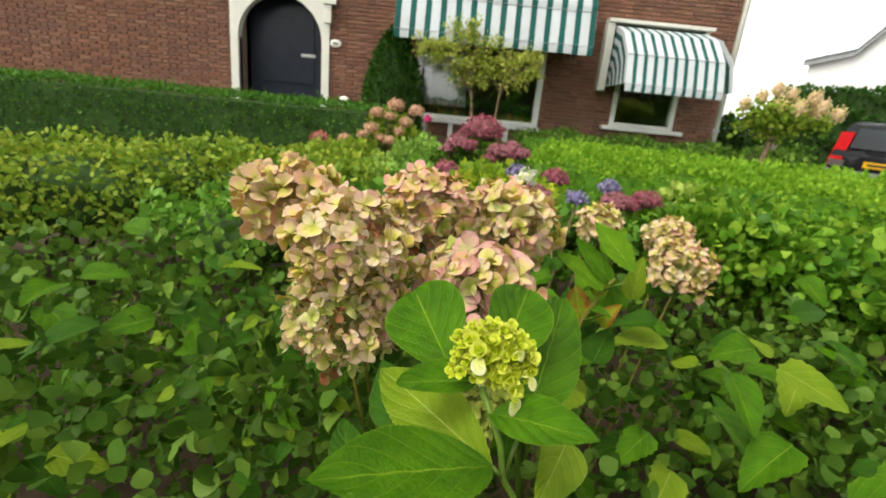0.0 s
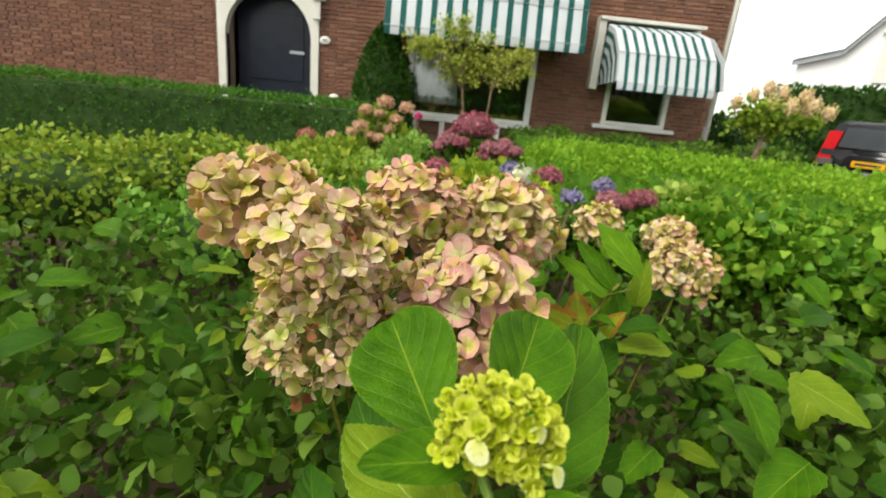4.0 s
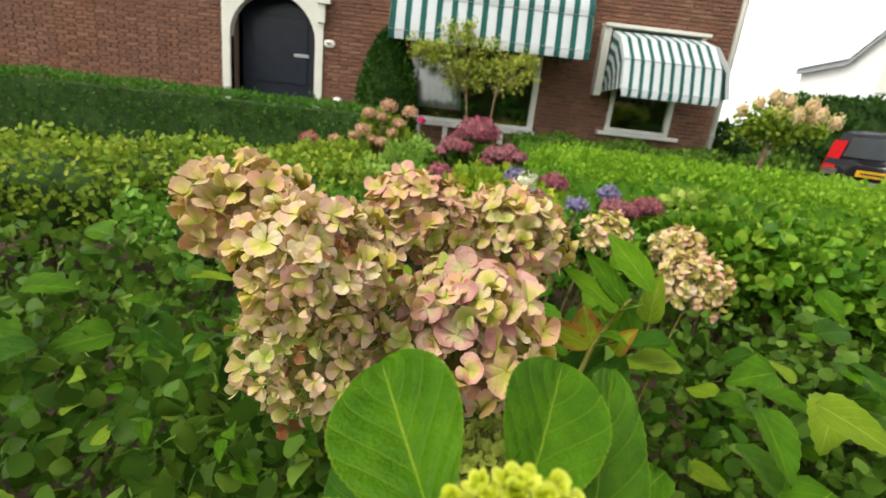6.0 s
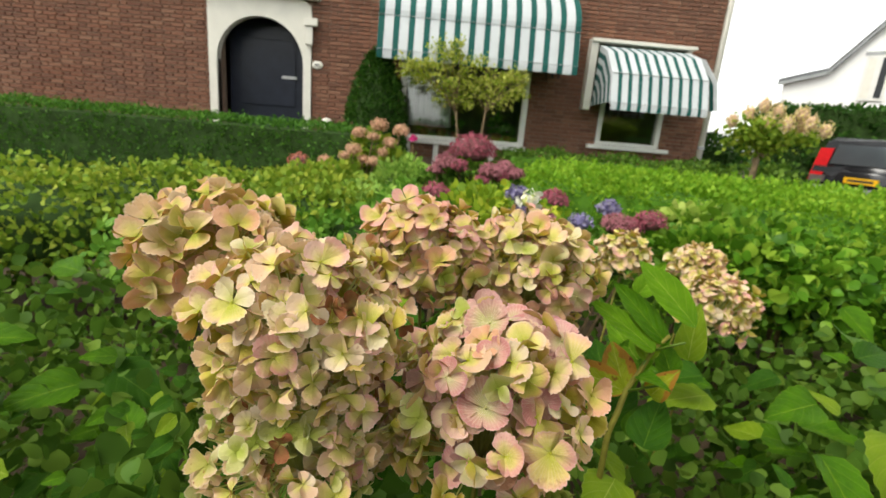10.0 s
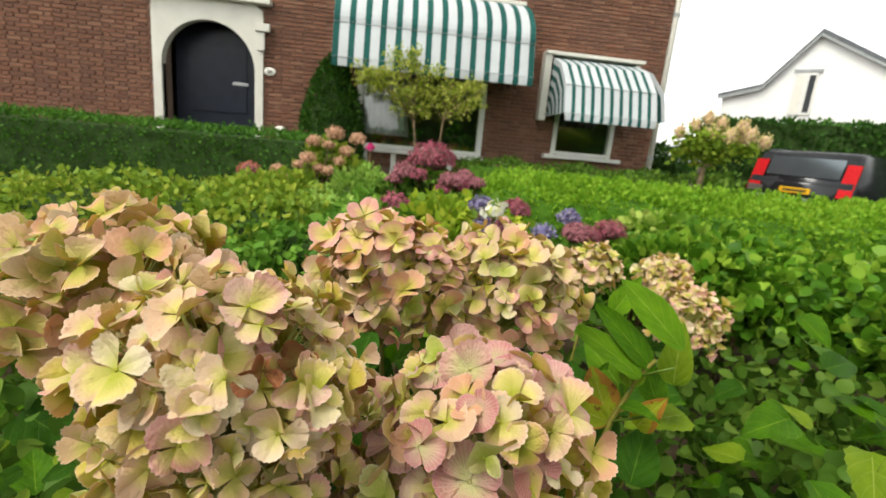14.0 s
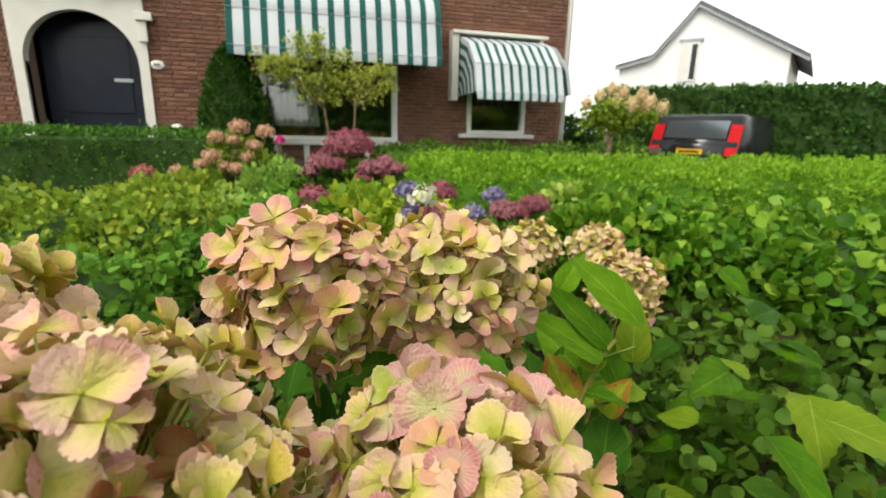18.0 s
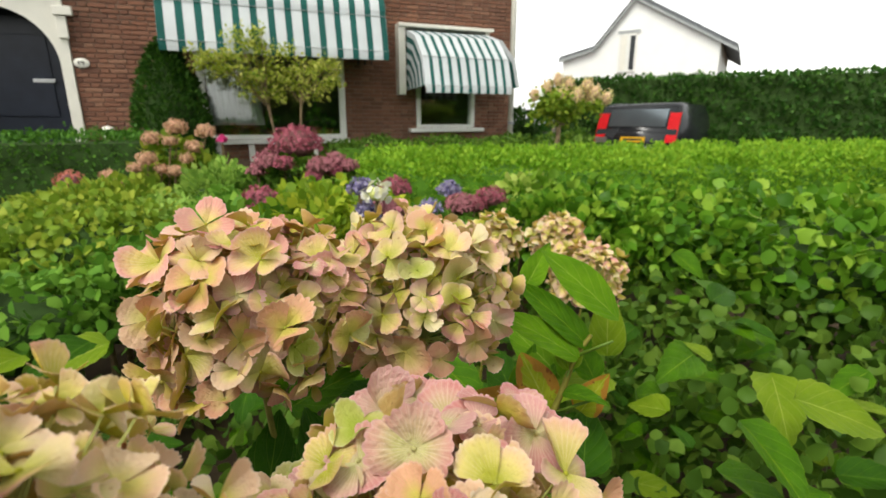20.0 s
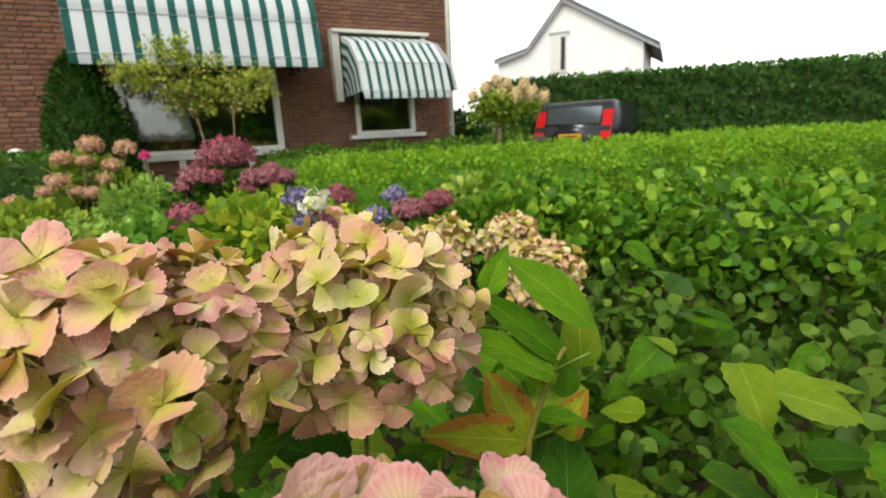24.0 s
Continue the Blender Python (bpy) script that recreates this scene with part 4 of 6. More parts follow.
def car():
    c = Vector((8.873, 9.841, 0.705))
    right = (Vector((9.847, 8.077, 0.645)) - c)
    right.z = 0
    right.normalize()
    fwd = Vector((right.y * -1, right.x, 0))
    if fwd.y < 0:
        fwd = -fwd
    base = Vector((c.x, c.y, 0))
    k = empty("parked_car", base, label="dark estate car with tall red tail lamps, parked", category="car")
    def at(s, d, z):
        p = base + right * s + fwd * d
        return (p.x, p.y, z)
    def prism(ring, s0, s1, inset=0.0):
        bm = bmesh.new()
        a = [bm.verts.new(at(s0 + inset * max(0, z - 0.85), d, z)) for d, z in ring]
        b = [bm.verts.new(at(s1 - inset * max(0, z - 0.85), d, z)) for d, z in ring]
        bm.faces.new(a)
        bm.faces.new(b[::-1])
        for i in range(len(ring)):
            j = (i + 1) % len(ring)
            bm.faces.new((a[i], b[i], b[j], a[j]))
        bmesh.ops.recalc_face_normals(bm, faces=bm.faces[:])
        bmesh.ops.bevel(bm, geom=bm.edges[:], offset=0.035, segments=3, affect="EDGES", clamp_overlap=True)
        return bm
    part("body", prism([(0, 0.28), (-0.05, 0.5), (0.0, 0.82), (0.12, 1.0), (0.28, 1.36), (0.5, 1.44), (2.6, 1.42), (3.3, 0.95), (4.3, 0.8), (4.4, 0.3)], 0, 1.8, 0.14), CAR_PAINT, k, "", True)
    def rear(name, s0, s1, z0, z1, m, out=0.03, label=""):
        def back(z):
            return np.interp(z, [0.28, 0.5, 0.82, 1.0, 1.36], [0, -0.05, 0, 0.12, 0.28])
        bm = bmesh.new()
        pts = [(s, back(z) - o, z) for o in (out, -0.02) for s, z in ((s0, z0), (s1, z0), (s1, z1), (s0, z1))]
        v = [bm.verts.new(at(*p)) for p in pts]
        for f in ((0, 1, 2, 3), (7, 6, 5, 4), (0, 4, 5, 1), (1, 5, 6, 2), (2, 6, 7, 3), (3, 7, 4, 0)):
            bm.faces.new([v[i] for i in f])
        return part(name, bm, m, k, label)
    rear("rear_window", 0.28, 1.52, 0.93, 1.30, CAR_GLASS)
    rear("tail_lamp", 0.02, 0.24, 0.60, 1.22, TAIL_RED, 0.04, "tall red tail lamp")
    rear("tail_lamp", 1.56, 1.78, 0.60, 1.22, TAIL_RED, 0.04, "tall red tail lamp")
    rear("lower_lamp", 0.04, 0.3, 0.58, 0.70, SILVER, 0.045)
    rear("number_plate", 0.62, 1.14, 0.60, 0.71, PLATE, 0.05, "yellow plate with dark bars")
    rear("plate_mark", 0.68, 1.08, 0.635, 0.675, DARK_METAL, 0.054)
    rear("bumper", 0.0, 1.8, 0.32, 0.52, GREY_TRIM, 0.07)
    for s in (0.02, 1.58):
        for d in (0.85, 3.5):
            bm = bmesh.new()
            m = Matrix.Translation(at(s + 0.1, d, 0.31)) @ right.to_track_quat("Z", "Y").to_matrix().to_4x4()
            bmesh.ops.create_cone(bm, cap_ends=True, segments=28, radius1=0.31, radius2=0.31, depth=0.2, matrix=m)
            wh = part("wheel", bm, RUBBER, k)
            bm = bmesh.new()
            bmesh.ops.create_cone(bm, cap_ends=True, segments=20, radius1=0.19, radius2=0.19, depth=0.21, matrix=m)
            part("rim", bm, SILVER, wh)


car()


def garden_tree(name, foot, trunks, crown, leaf, material, seed, label):
    t = empty(name, (foot[0], foot[1], 0), label=label, category="tree")
    rng = np.random.default_rng(seed)
    r2 = random.Random(seed)
    spots = []
    for i, (top, r) in enumerate(trunks):
        b = (foot[0] + r2.uniform(-0.04, 0.04) + 0.06 * i, foot[1], -0.02)
        part("trunk", tube(curve_points(b, top, 0.0, 7, (r2.uniform(-.04, .04), 0, 0)), [r * (1 - 0.07 * k) for k in range(7)], 10), BARK, t, "", True)
    for c, rad, n in crown:
        bm = bmesh.new()
        top = min(trunks, key=lambda q: (Vector(q[0]) - Vector(c)).length)[0]
        for _ in range(max(2, n // 250)):
            e = Vector(c) + Vector((r2.uniform(-0.7, 0.7) * rad[0], r2.uniform(-0.7, 0.7) * rad[1], r2.uniform(-0.4, 0.9) * rad[2]))
            tube(curve_points(Vector(top) - Vector((0, 0, 0.1)), e, -0.03, 5), [0.007, 0.006, 0.005, 0.004, 0.002], 5, bm)
        part("limb", bm, BARK, t)
        # clumps with gaps between them
        for _ in range(max(5, n // 24)):
            q = blob_spots(rng, c, rad, 1, 0.35)[0]
            spots.append(blob_spots(rng, q, (0.14 * leaf / 0.05, 0.12, 0.10 * leaf / 0.05), 20, 0.0))
    leaf_cloud("crown", np.vstack(spots), leaf, material, t, seed=seed)
    return t


# the small yellowing tree in front of the large window
garden_tree("small_tree", (1.72, 6.15), [((1.54, 6.12, 1.30), 0.020), ((1.90, 6.1, 1.32), 0.018)],
            [((1.06, 6.1, 1.64), (0.26, 0.22, 0.15), 640), ((1.40, 6.1, 1.62), (0.28, 0.25, 0.24), 900), ((1.60, 6.1, 1.42), (0.34, 0.25, 0.20), 780), ((1.98, 6.05, 1.46), (0.34, 0.25, 0.22), 900), ((1.36, 6.1, 1.82), (0.12, 0.10, 0.14), 240), ((1.72, 6.1, 1.62), (0.28, 0.22, 0.18), 560), ((2.18, 6.05, 1.60), (0.18, 0.15, 0.13), 340), ((1.56, 6.1, 1.90), (0.07, 0.06, 0.13), 120)],
            0.036, FOL_TREE, 11, "small two-stemmed tree with thin yellow-green leaves")


def conifer():
    CX = 0.605
    t = empty("conifer", (CX, 6.42, 0), label="dense dark green cone-shaped conifer by the house wall", category="tree")
    rng = np.random.default_rng(5)
    part("trunk", tube([(CX, 6.42, -0.02), (CX, 6.42, 0.8), (CX, 6.42, 1.7)], [0.05, 0.04, 0.01], 8), BARK, t)
    prof = [(0.28, 0.2), (0.34, 0.5), (0.345, 0.9), (0.305, 1.2), (0.22, 1.5), (0.115, 1.72), (0.02, 1.82)]
    rings = []
    for r, z in prof:
        rings.append([(CX + (r - 0.05) * math.cos(a * math.tau / 20), 6.42 + (r - 0.05) * math.sin(a * math.tau / 20), z) for a in range(21)])
    # dark sheet standing in for shade deep within the cone
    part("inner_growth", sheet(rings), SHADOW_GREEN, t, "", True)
    z = 0.15 + 1.70 * rng.random(9000)
    a = rng.random(9000) * math.tau
    r = np.interp(z, [p[1] for p in prof], [p[0] for p in prof]) + rng.normal(0, 0.018, 9000) + 0.02 * np.sin(a * 9 + z * 14)
    p = np.stack([CX + r * np.cos(a), 6.42 + r * np.sin(a), z], 1)
    leaf_cloud("crown", p, 0.05, FOL_CONIFER, t, seed=6, face=np.stack([np.cos(a), np.sin(a), np.full(9000, 0.8)], 1), width=0.25, spread=0.5)


conifer()

# hedges added behind the camera: two darken the pane reflections, their gap mirrors sky
hedge("reflection_hedge", [(2.1, -13.0), (16, -13.0), (16, -11.6), (2.1, -11.6)], 3.6, FOL_GREEN, 0.3, 4000, 24, "tall green hedge added behind the camera for the window reflections", wave=0.2)
hedge("reflection_hedge", [(-16, -13.0), (-0.6, -13.0), (-0.6, -11.6), (-16, -11.6)], 3.4, FOL_GREEN, 0.3, 4000, 25, "tall green hedge added behind the camera for the window reflections", wave=0.2)
# unseen hedge, added to keep low sky light off the blooms
hedge("light_block_hedge", [(-7.0, -2.3), (9.0, -2.3), (9.0, -1.5), (-7.0, -1.5)], 1.05, FOL_DARK, 0.07, 12000, 26, "dark clipped hedge, added unseen behind the camera to block low light", wave=0.05)
hedge("box_hedge", [(-4.5, 4.75), (0.62, 4.75), (0.62, 5.5), (-4.5, 5.5)], 0.93, FOL_BOX, 0.026, 30000, 21, "dark green clipped hedge before the house", wave=0.015)
hedge("lime_hedge", [(1.85, 3.25), (2.6, 3.0), (4.5, 2.45), (7.5, 2.2), (7.5, 3.4), (4.6, 4.0), (2.2, 4.25)], 0.77, FOL_LIME, 0.027, 72000, 22, "bright lime green bushy hedge", wave=0.05, core=HEDGE_CORE, sprigs=900)
hedge("low_hedge", [(2.2, 5.9), (4.8, 5.9), (4.8, 6.6), (2.2, 6.6)], 0.79, FOL_LOW, 0.036, 9000, 23, "low mid-green planting along the house wall", wave=0.06, core=HEDGE_CORE)


def bush(name, blobs, material, leaf, seed, label, category="bush", core=True, density=1.0):
    b = empty(name, (blobs[0][0][0], blobs[0][0][1], 0), label=label, category=category)
    rng = np.random.default_rng(seed)
    spots = []
    for c, r, n in blobs:
        if core:
            # dark lump that fills the bush with painted shade
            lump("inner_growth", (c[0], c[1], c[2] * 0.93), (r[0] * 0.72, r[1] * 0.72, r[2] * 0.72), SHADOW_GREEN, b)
        part("stem", tube([(c[0], c[1], -0.03), (c[0] + 0.01, c[1], c[2])], [0.014, 0.008], 6), STEM_WOODY, b)
        spots.append(blob_spots(rng, c, r, int(n * density), 0.6))
    leaf_cloud("foliage", np.vstack(spots), leaf, material, b, seed=seed, fine=leaf > 0.04)
    return b


# planting between the near bush and the hedges
bush("dark_shrub", [((5.15, 5.8, 0.50), (0.5, 0.45, 0.42), 2200), ((6.9, 6.6, 0.33), (0.7, 0.5, 0.27), 1800), ((4.62, 4.85, 0.50), (0.28, 0.28, 0.40), 1500), ((4.05, 5.3, 0.48), (0.35, 0.3, 0.42), 1600), ((8.2, 5.2, 0.25), (1.0, 0.6, 0.3), 1800), ((6.2, 4.6, 0.25), (0.9, 0.5, 0.3), 1800)], FOL_LOW, 0.045, 31, "mid-green rounded shrubs at the corner of the house")
bush("far_shrub", [((5.954, 8.225, 0.929), (0.45, 0.4, 0.30), 900), ((5.912, 8.825, 0.858), (0.3, 0.3, 0.25), 500), ((8.62, 11.25, 1.62), (0.22, 0.22, 0.50), 500)], FOL_DARK, 0.07, 38, "dull green shrubs beyond the corner of the house")
bush("soft_shrub", [((1.174, 2.988, 0.68), (0.20, 0.2, 0.16), 1900), ((0.978, 2.592, 0.615), (0.18, 0.18, 0.13), 1500), ((1.201, 3.125, 0.657), (0.18, 0.18, 0.12), 1300), ((1.086, 2.499, 0.601), (0.3, 0.25, 0.15), 1500)], FOL_SOFT, 0.030, 32, "soft light green feathery shrub")
bush("yellow_shrub", [((0.732, 2.757, 0.638), (0.3, 0.2, 0.16), 2860), ((0.779, 2.344, 0.601), (0.3, 0.25, 0.2), 2640), ((0.394, 2.642, 0.566), (0.4, 0.3, 0.2), 2640), ((-0.037, 2.657, 0.523), (0.5, 0.3, 0.25), 3080), ((-0.516, 2.465, 0.492), (0.6, 0.35, 0.25), 3300), ((-0.923, 2.371, 0.469), (0.6, 0.4, 0.3), 3300)], FOL_YELLOW, 0.033, 33, "yellow-green leafy plants with thin stems")
bush("green_underplanting", [((1.497, 2.639, 0.691), (0.35, 0.25, 0.12), 4000), ((1.563, 2.026, 0.744), (0.2, 0.18, 0.09), 1920), ((1.322, 1.846, 0.744), (0.2, 0.2, 0.09), 1920), ((1.968, 2.242, 0.596), (0.3, 0.2, 0.10), 1440), ((1.57, 1.924, 0.682), (0.22, 0.2, 0.09), 1120), ((1.045, 2.145, 0.594), (0.3, 0.2, 0.11), 1280), ((0.595, 1.942, 0.535), (0.4, 0.25, 0.14), 1440)], FOL_GREEN, 0.037, 34, "green leafy plants below the purple blooms")
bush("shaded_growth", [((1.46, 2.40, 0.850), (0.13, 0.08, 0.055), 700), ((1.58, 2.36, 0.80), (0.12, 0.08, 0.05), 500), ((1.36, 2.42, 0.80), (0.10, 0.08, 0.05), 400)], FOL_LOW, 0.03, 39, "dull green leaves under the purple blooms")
bush("yellow_leaved_plant", [((1.449, 1.685, 0.803), (0.12, 0.12, 0.05), 300), ((1.573, 1.628, 0.814), (0.10, 0.1, 0.04), 200), ((1.468, 1.878, 0.757), (0.16, 0.12, 0.05), 300), ((1.362, 2.126, 0.732), (0.22, 0.15, 0.05), 380), ((1.474, 1.848, 0.822), (0.16, 0.12, 0.05), 300), ((1.504, 1.573, 0.808), (0.12, 0.1, 0.045), 240)], FOL_SUN, 0.030, 35, "yellowing leaves of a lacecap bush", core=False)
bush("broad_leaved_bank", [((2.467, 2.109, 0.608), (0.30, 0.25, 0.12), 2400), ((2.642, 1.967, 0.617), (0.33, 0.28, 0.15), 3000), ((2.538, 2.432, 0.616), (0.18, 0.2, 0.09), 700), ((2.943, 2.377, 0.601), (0.35, 0.25, 0.13), 2600), ((2.855, 1.735, 0.613), (0.4, 0.3, 0.16), 2200), ((3.054, 1.435, 0.632), (0.5, 0.4, 0.17), 2400)], FOL_BANK, 0.043, 36, "broad-leaved green plants with glossy rounded leaves")
bush("variegated_plant", [((2.476, 2.428, 0.704), (0.14, 0.1, 0.07), 95), ((2.573, 2.43, 0.733), (0.1, 0.1, 0.06), 70), ((2.421, 2.273, 0.651), (0.13, 0.1, 0.07), 95), ((2.656, 2.239, 0.69), (0.2, 0.1, 0.08), 95)], FOL_PALE, 0.05, 37, "pale variegated leaves before the lime hedge", core=False)


def panicle_tree():
    foot = (4.476, 5.019, 0.756)
    t = garden_tree("standard_hydrangea", foot, [((foot[0], foot[1], 1.05), 0.042)],
                    [((foot[0] - 0.05, foot[1], 1.20), (0.29, 0.24, 0.14), 900), ((foot[0] + 0.18, foot[1], 1.20), (0.27, 0.22, 0.14), 820), ((foot[0], foot[1], 1.04), (0.16, 0.16, 0.07), 140)], 0.054, FOL_YELLOW, 51,
                    "standard hydrangea tree with peach cone-shaped blooms")
    rng = random.Random(4)
    kinds = florets(rng, PETAL_CREAM, 3, cup=0.2, nu=3, nv=3)
    return t, foot, kinds


BLOOM_CORE = plain("dark bloom centre", (0.17, 0.07, 0.07), 0.9, 0.3, 40, bump=0)
PEACH_CORE = plain("peach bloom centre", (0.55, 0.38, 0.24), 0.9, 0.3, 40, bump=0)
STANDARD = panicle_tree()
for i, p in enumerate(((4.195, 5.084, 1.305), (4.296, 5.014, 1.379), (4.382, 4.948, 1.458), (4.539, 4.964, 1.419), (4.499, 4.753, 1.3), (4.631, 4.771, 1.39), (4.635, 4.646, 1.318), (4.79, 4.652, 1.266), (4.372, 4.845, 1.308), (4.715, 4.841, 1.28))):
    flower_head("bloom", STANDARD[0], p, (0.058, 0.055, 0.082), 34, 0.026, STANDARD[2], random.Random(60 + i), "peach cone-shaped bloom", -0.8, inner=0.0, knot=True, stalk=PEACH_CORE)


CORES = {"blue": plain("violet bloom centre", (0.16, 0.14, 0.28), 0.9, 0.3, 40, bump=0), "rose": plain("rose bloom centre", (0.6, 0.05, 0.2), 0.9, 0.2, 40, bump=0), "wine": BLOOM_CORE, "mauve": BLOOM_CORE, "coral": BLOOM_CORE, "rust": plain("rusty bloom centre", (0.38, 0.22, 0.13), 0.9, 0.3, 40, bump=0)}


def bloom_bush(name, label, heads, kinds_by, size, seed, foot=None):
    """heads: centre, radius, count, key of the florets."""
    rng = random.Random(seed)
    c0 = heads[0][0]
    foot = foot or (c0[0], c0[1], 0)
    b = empty(name, foot, label=label, category="bush")
    for c, r, n, key in heads:
        small = key in ("wine", "mauve")
        flower_head("bloom", b, c, (r, r, r * (0.72 if small else 0.8)), int(n * (1.7 if small else 1.3)), size * (1.15 if key == "white" else 0.85 if small else 1.0 if r > 0.04 else 0.7), kinds_by[key], rng, "", -0.75 if key == "rust" else -0.25 if small else -0.5, inner=0.06, knot=True, stalk=CORES.get(key, STALK))
        part("stem", tube(curve_points((foot[0] + (c[0] - foot[0]) * 0.3, foot[1] + (c[1] - foot[1]) * 0.3, 0.0), (c[0], c[1], c[2] - r * 0.4), 0.0, 5), [0.008, 0.007, 0.006, 0.005, 0.004], 6), STEM_WOODY, b)
    return b


rng0 = random.Random(7)
WINE = florets(rng0, PETAL_WINE, 4, cup=0.25, nu=3, nv=3)
MAUVE = florets(rng0, PETAL_MAUVE, 4, cup=0.25, nu=3, nv=3)
BLUE = florets(rng0, PETAL_BLUE, 4, cup=0.15, nu=3, nv=3)
WHITEF = florets(rng0, PETAL_WHITE, 3, cup=0.1, nu=5, nv=4)
RUST = florets(rng0, PETAL_RUST, 4, cup=0.3, nu=3, nv=3)
ROSE = florets(rng0, PETAL_ROSE, 2, cup=0.5, nu=3, nv=3)
BLOOMS = {"wine": WINE, "mauve": MAUVE, "blue": BLUE, "white": WHITEF, "rust": RUST, "rose": ROSE, "coral": florets(rng0, PETAL_CORAL, 3, cup=0.25, nu=3, nv=3)}

bloom_bush("purple_hydrangea", "hydrangea bush with domed dusky purple-red blooms", [
    ((1.469, 2.415, 0.946), 0.095, 225, "wine"), ((1.36, 2.369, 0.886), 0.052, 75, "mauve"), ((1.321, 2.367, 0.856), 0.034, 39, "mauve"), ((1.539, 2.302, 0.87), 0.05, 72, "mauve"), ((1.51, 2.302, 0.836), 0.036, 39, "wine"),
    ((1.415, 2.345, 0.878), 0.042, 50, "wine"), ((1.60, 2.36, 0.886), 0.045, 55, "mauve"), ((1.375, 2.41, 0.905), 0.042, 50, "mauve"), ((1.645, 2.335, 0.864), 0.040, 51, "mauve"), ((1.585, 2.323, 0.849), 0.036, 42, "wine")], BLOOMS, 0.0125, 71)
bloom_bush("purple_hydrangea", "hydrangea bush with dusky red round blooms near the lime hedge", [
    ((1.745, 2.047, 0.807), 0.056, 90, "wine"), ((1.312, 1.799, 0.828), 0.052, 82, "wine"), ((2.187, 2.19, 0.732), 0.062, 90, "wine"), ((2.057, 2.192, 0.709), 0.066, 98, "mauve"), ((2.117, 2.187, 0.707), 0.05, 60, "wine")], BLOOMS, 0.0125, 72)
bloom_bush("lacecap_hydrangea", "violet blue hydrangea with one white cluster", [
    ((1.494, 1.426, 0.902), 0.022, 24, "blue"), ((1.499, 1.387, 0.859), 0.020, 24, "blue"), ((1.507, 1.34, 0.9), 0.022, 5, "white"), ((1.532, 1.39, 0.861), 0.02, 22, "mauve"), ((1.586, 1.523, 0.829), 0.028, 26, "mauve"), ((1.535, 1.506, 0.838), 0.024, 24, "blue"),
    ((2.076, 2.356, 0.749), 0.046, 44, "blue"), ((1.768, 1.772, 0.786), 0.036, 30, "blue")], BLOOMS, 0.017, 73)
bloom_bush("rusty_hydrangea", "tall hydrangea bush with many rusty peach round blooms", [
    ((0.975, 3.299, 1.007), 0.052, 69, "rust"), ((1.107, 3.259, 0.986), 0.046, 60, "rust"), ((0.861, 3.284, 0.952), 0.046, 60, "rust"), ((1.045, 3.252, 0.909), 0.044, 54, "rust"), ((0.95, 3.194, 0.942), 0.036, 39, "rust"),
    ((0.844, 3.175, 0.86), 0.045, 51, "rust"), ((0.963, 3.136, 0.801), 0.04, 42, "rust"), ((0.898, 3.179, 0.809), 0.036, 39, "rust"), ((0.687, 3.141, 0.785), 0.042, 51, "rust"), ((0.785, 3.053, 0.743), 0.05, 54, "mauve"), ((0.887, 3.015, 0.708), 0.038, 39, "rust"), ((0.792, 3.164, 0.821), 0.034, 36, "rust"), ((0.58, 2.969, 0.784), 0.055, 68, "coral"), ((1.013, 3.196, 0.856), 0.036, 39, "rust")], BLOOMS, 0.0125, 74, foot=(0.75, 3.2, 0))
bush("rusty_hydrangea_leaves", [((0.936, 3.34, 0.869), (0.10, 0.08, 0.07), 130), ((0.881, 3.272, 0.74), (0.12, 0.1, 0.08), 160), ((1.047, 3.296, 0.802), (0.1, 0.1, 0.08), 130), ((0.77, 3.145, 0.677), (0.14, 0.1, 0.07), 160)], FOL_YELLOW, 0.06, 76, "yellow-green leaves among the rusty blooms", core=False)
bloom_bush("pink_rose", "single bright pink rose on a thin stem", [((1.182, 3.212, 0.947), 0.022, 14, "rose")], BLOOMS, 0.026, 75)


# ---- the near hydrangea bush ----
RNG = random.Random(99)
PINK = florets(RNG, PETAL_PINK, 9, cup=0.14, fan=True, wild=1.35, spread=54, under=PETAL_BACK)
PEACH = florets(RNG, PETAL_PEACH, 7, cup=0.24, fan=True, wild=1.35, spread=53, under=PETAL_BACK)
CREAMY = florets(RNG, PETAL_CREAM, 10, cup=0.16, fan=True, wild=1.35, spread=54, under=PETAL_BACK)
GREENISH = florets(RNG, PETAL_GREEN, 5, cup=0.34)
ROSY = florets(RNG, PETAL_ROSY, 7, cup=0.10, wild=0.9, fan=True, spread=57, under=PETAL_BACK)
MOSS = florets(RNG, PETAL_MOSS, 4, cup=0.35)
DRY = florets(RNG, PETAL_DRY, 6, cup=0.25, wave=0.10, wild=1.35, fan=True, spread=52)
BROWN = florets(RNG, PETAL_BROWN, 2, cup=0.45, wave=0.12, wild=1.6, spread=48)
DUSK = florets(RNG, PETAL_DUSK, 4, cup=0.10, wild=1.0, fan=True, spread=54, under=PETAL_BACK)
LIME = florets(RNG, PETAL_LIME, 7, cup=0.66, spread=59, wild=0.5, wave=0.07, nu=11)
LIME_CORE = florets(RNG, PETAL_LIME, 3, petals=3, cup=1.1, spread=66, wild=0.25, wave=0.03, nu=9)
PALE = florets(RNG, PETAL_PALE, 3, petals=1, cup=-0.25, spread=62, wave=0.02, wild=0.3, nu=15)
KINDS = {"pink": PINK, "peach": PEACH, "cream": CREAMY, "green": GREENISH, "rosy": ROSY, "dusk": DUSK, "brown": BROWN}
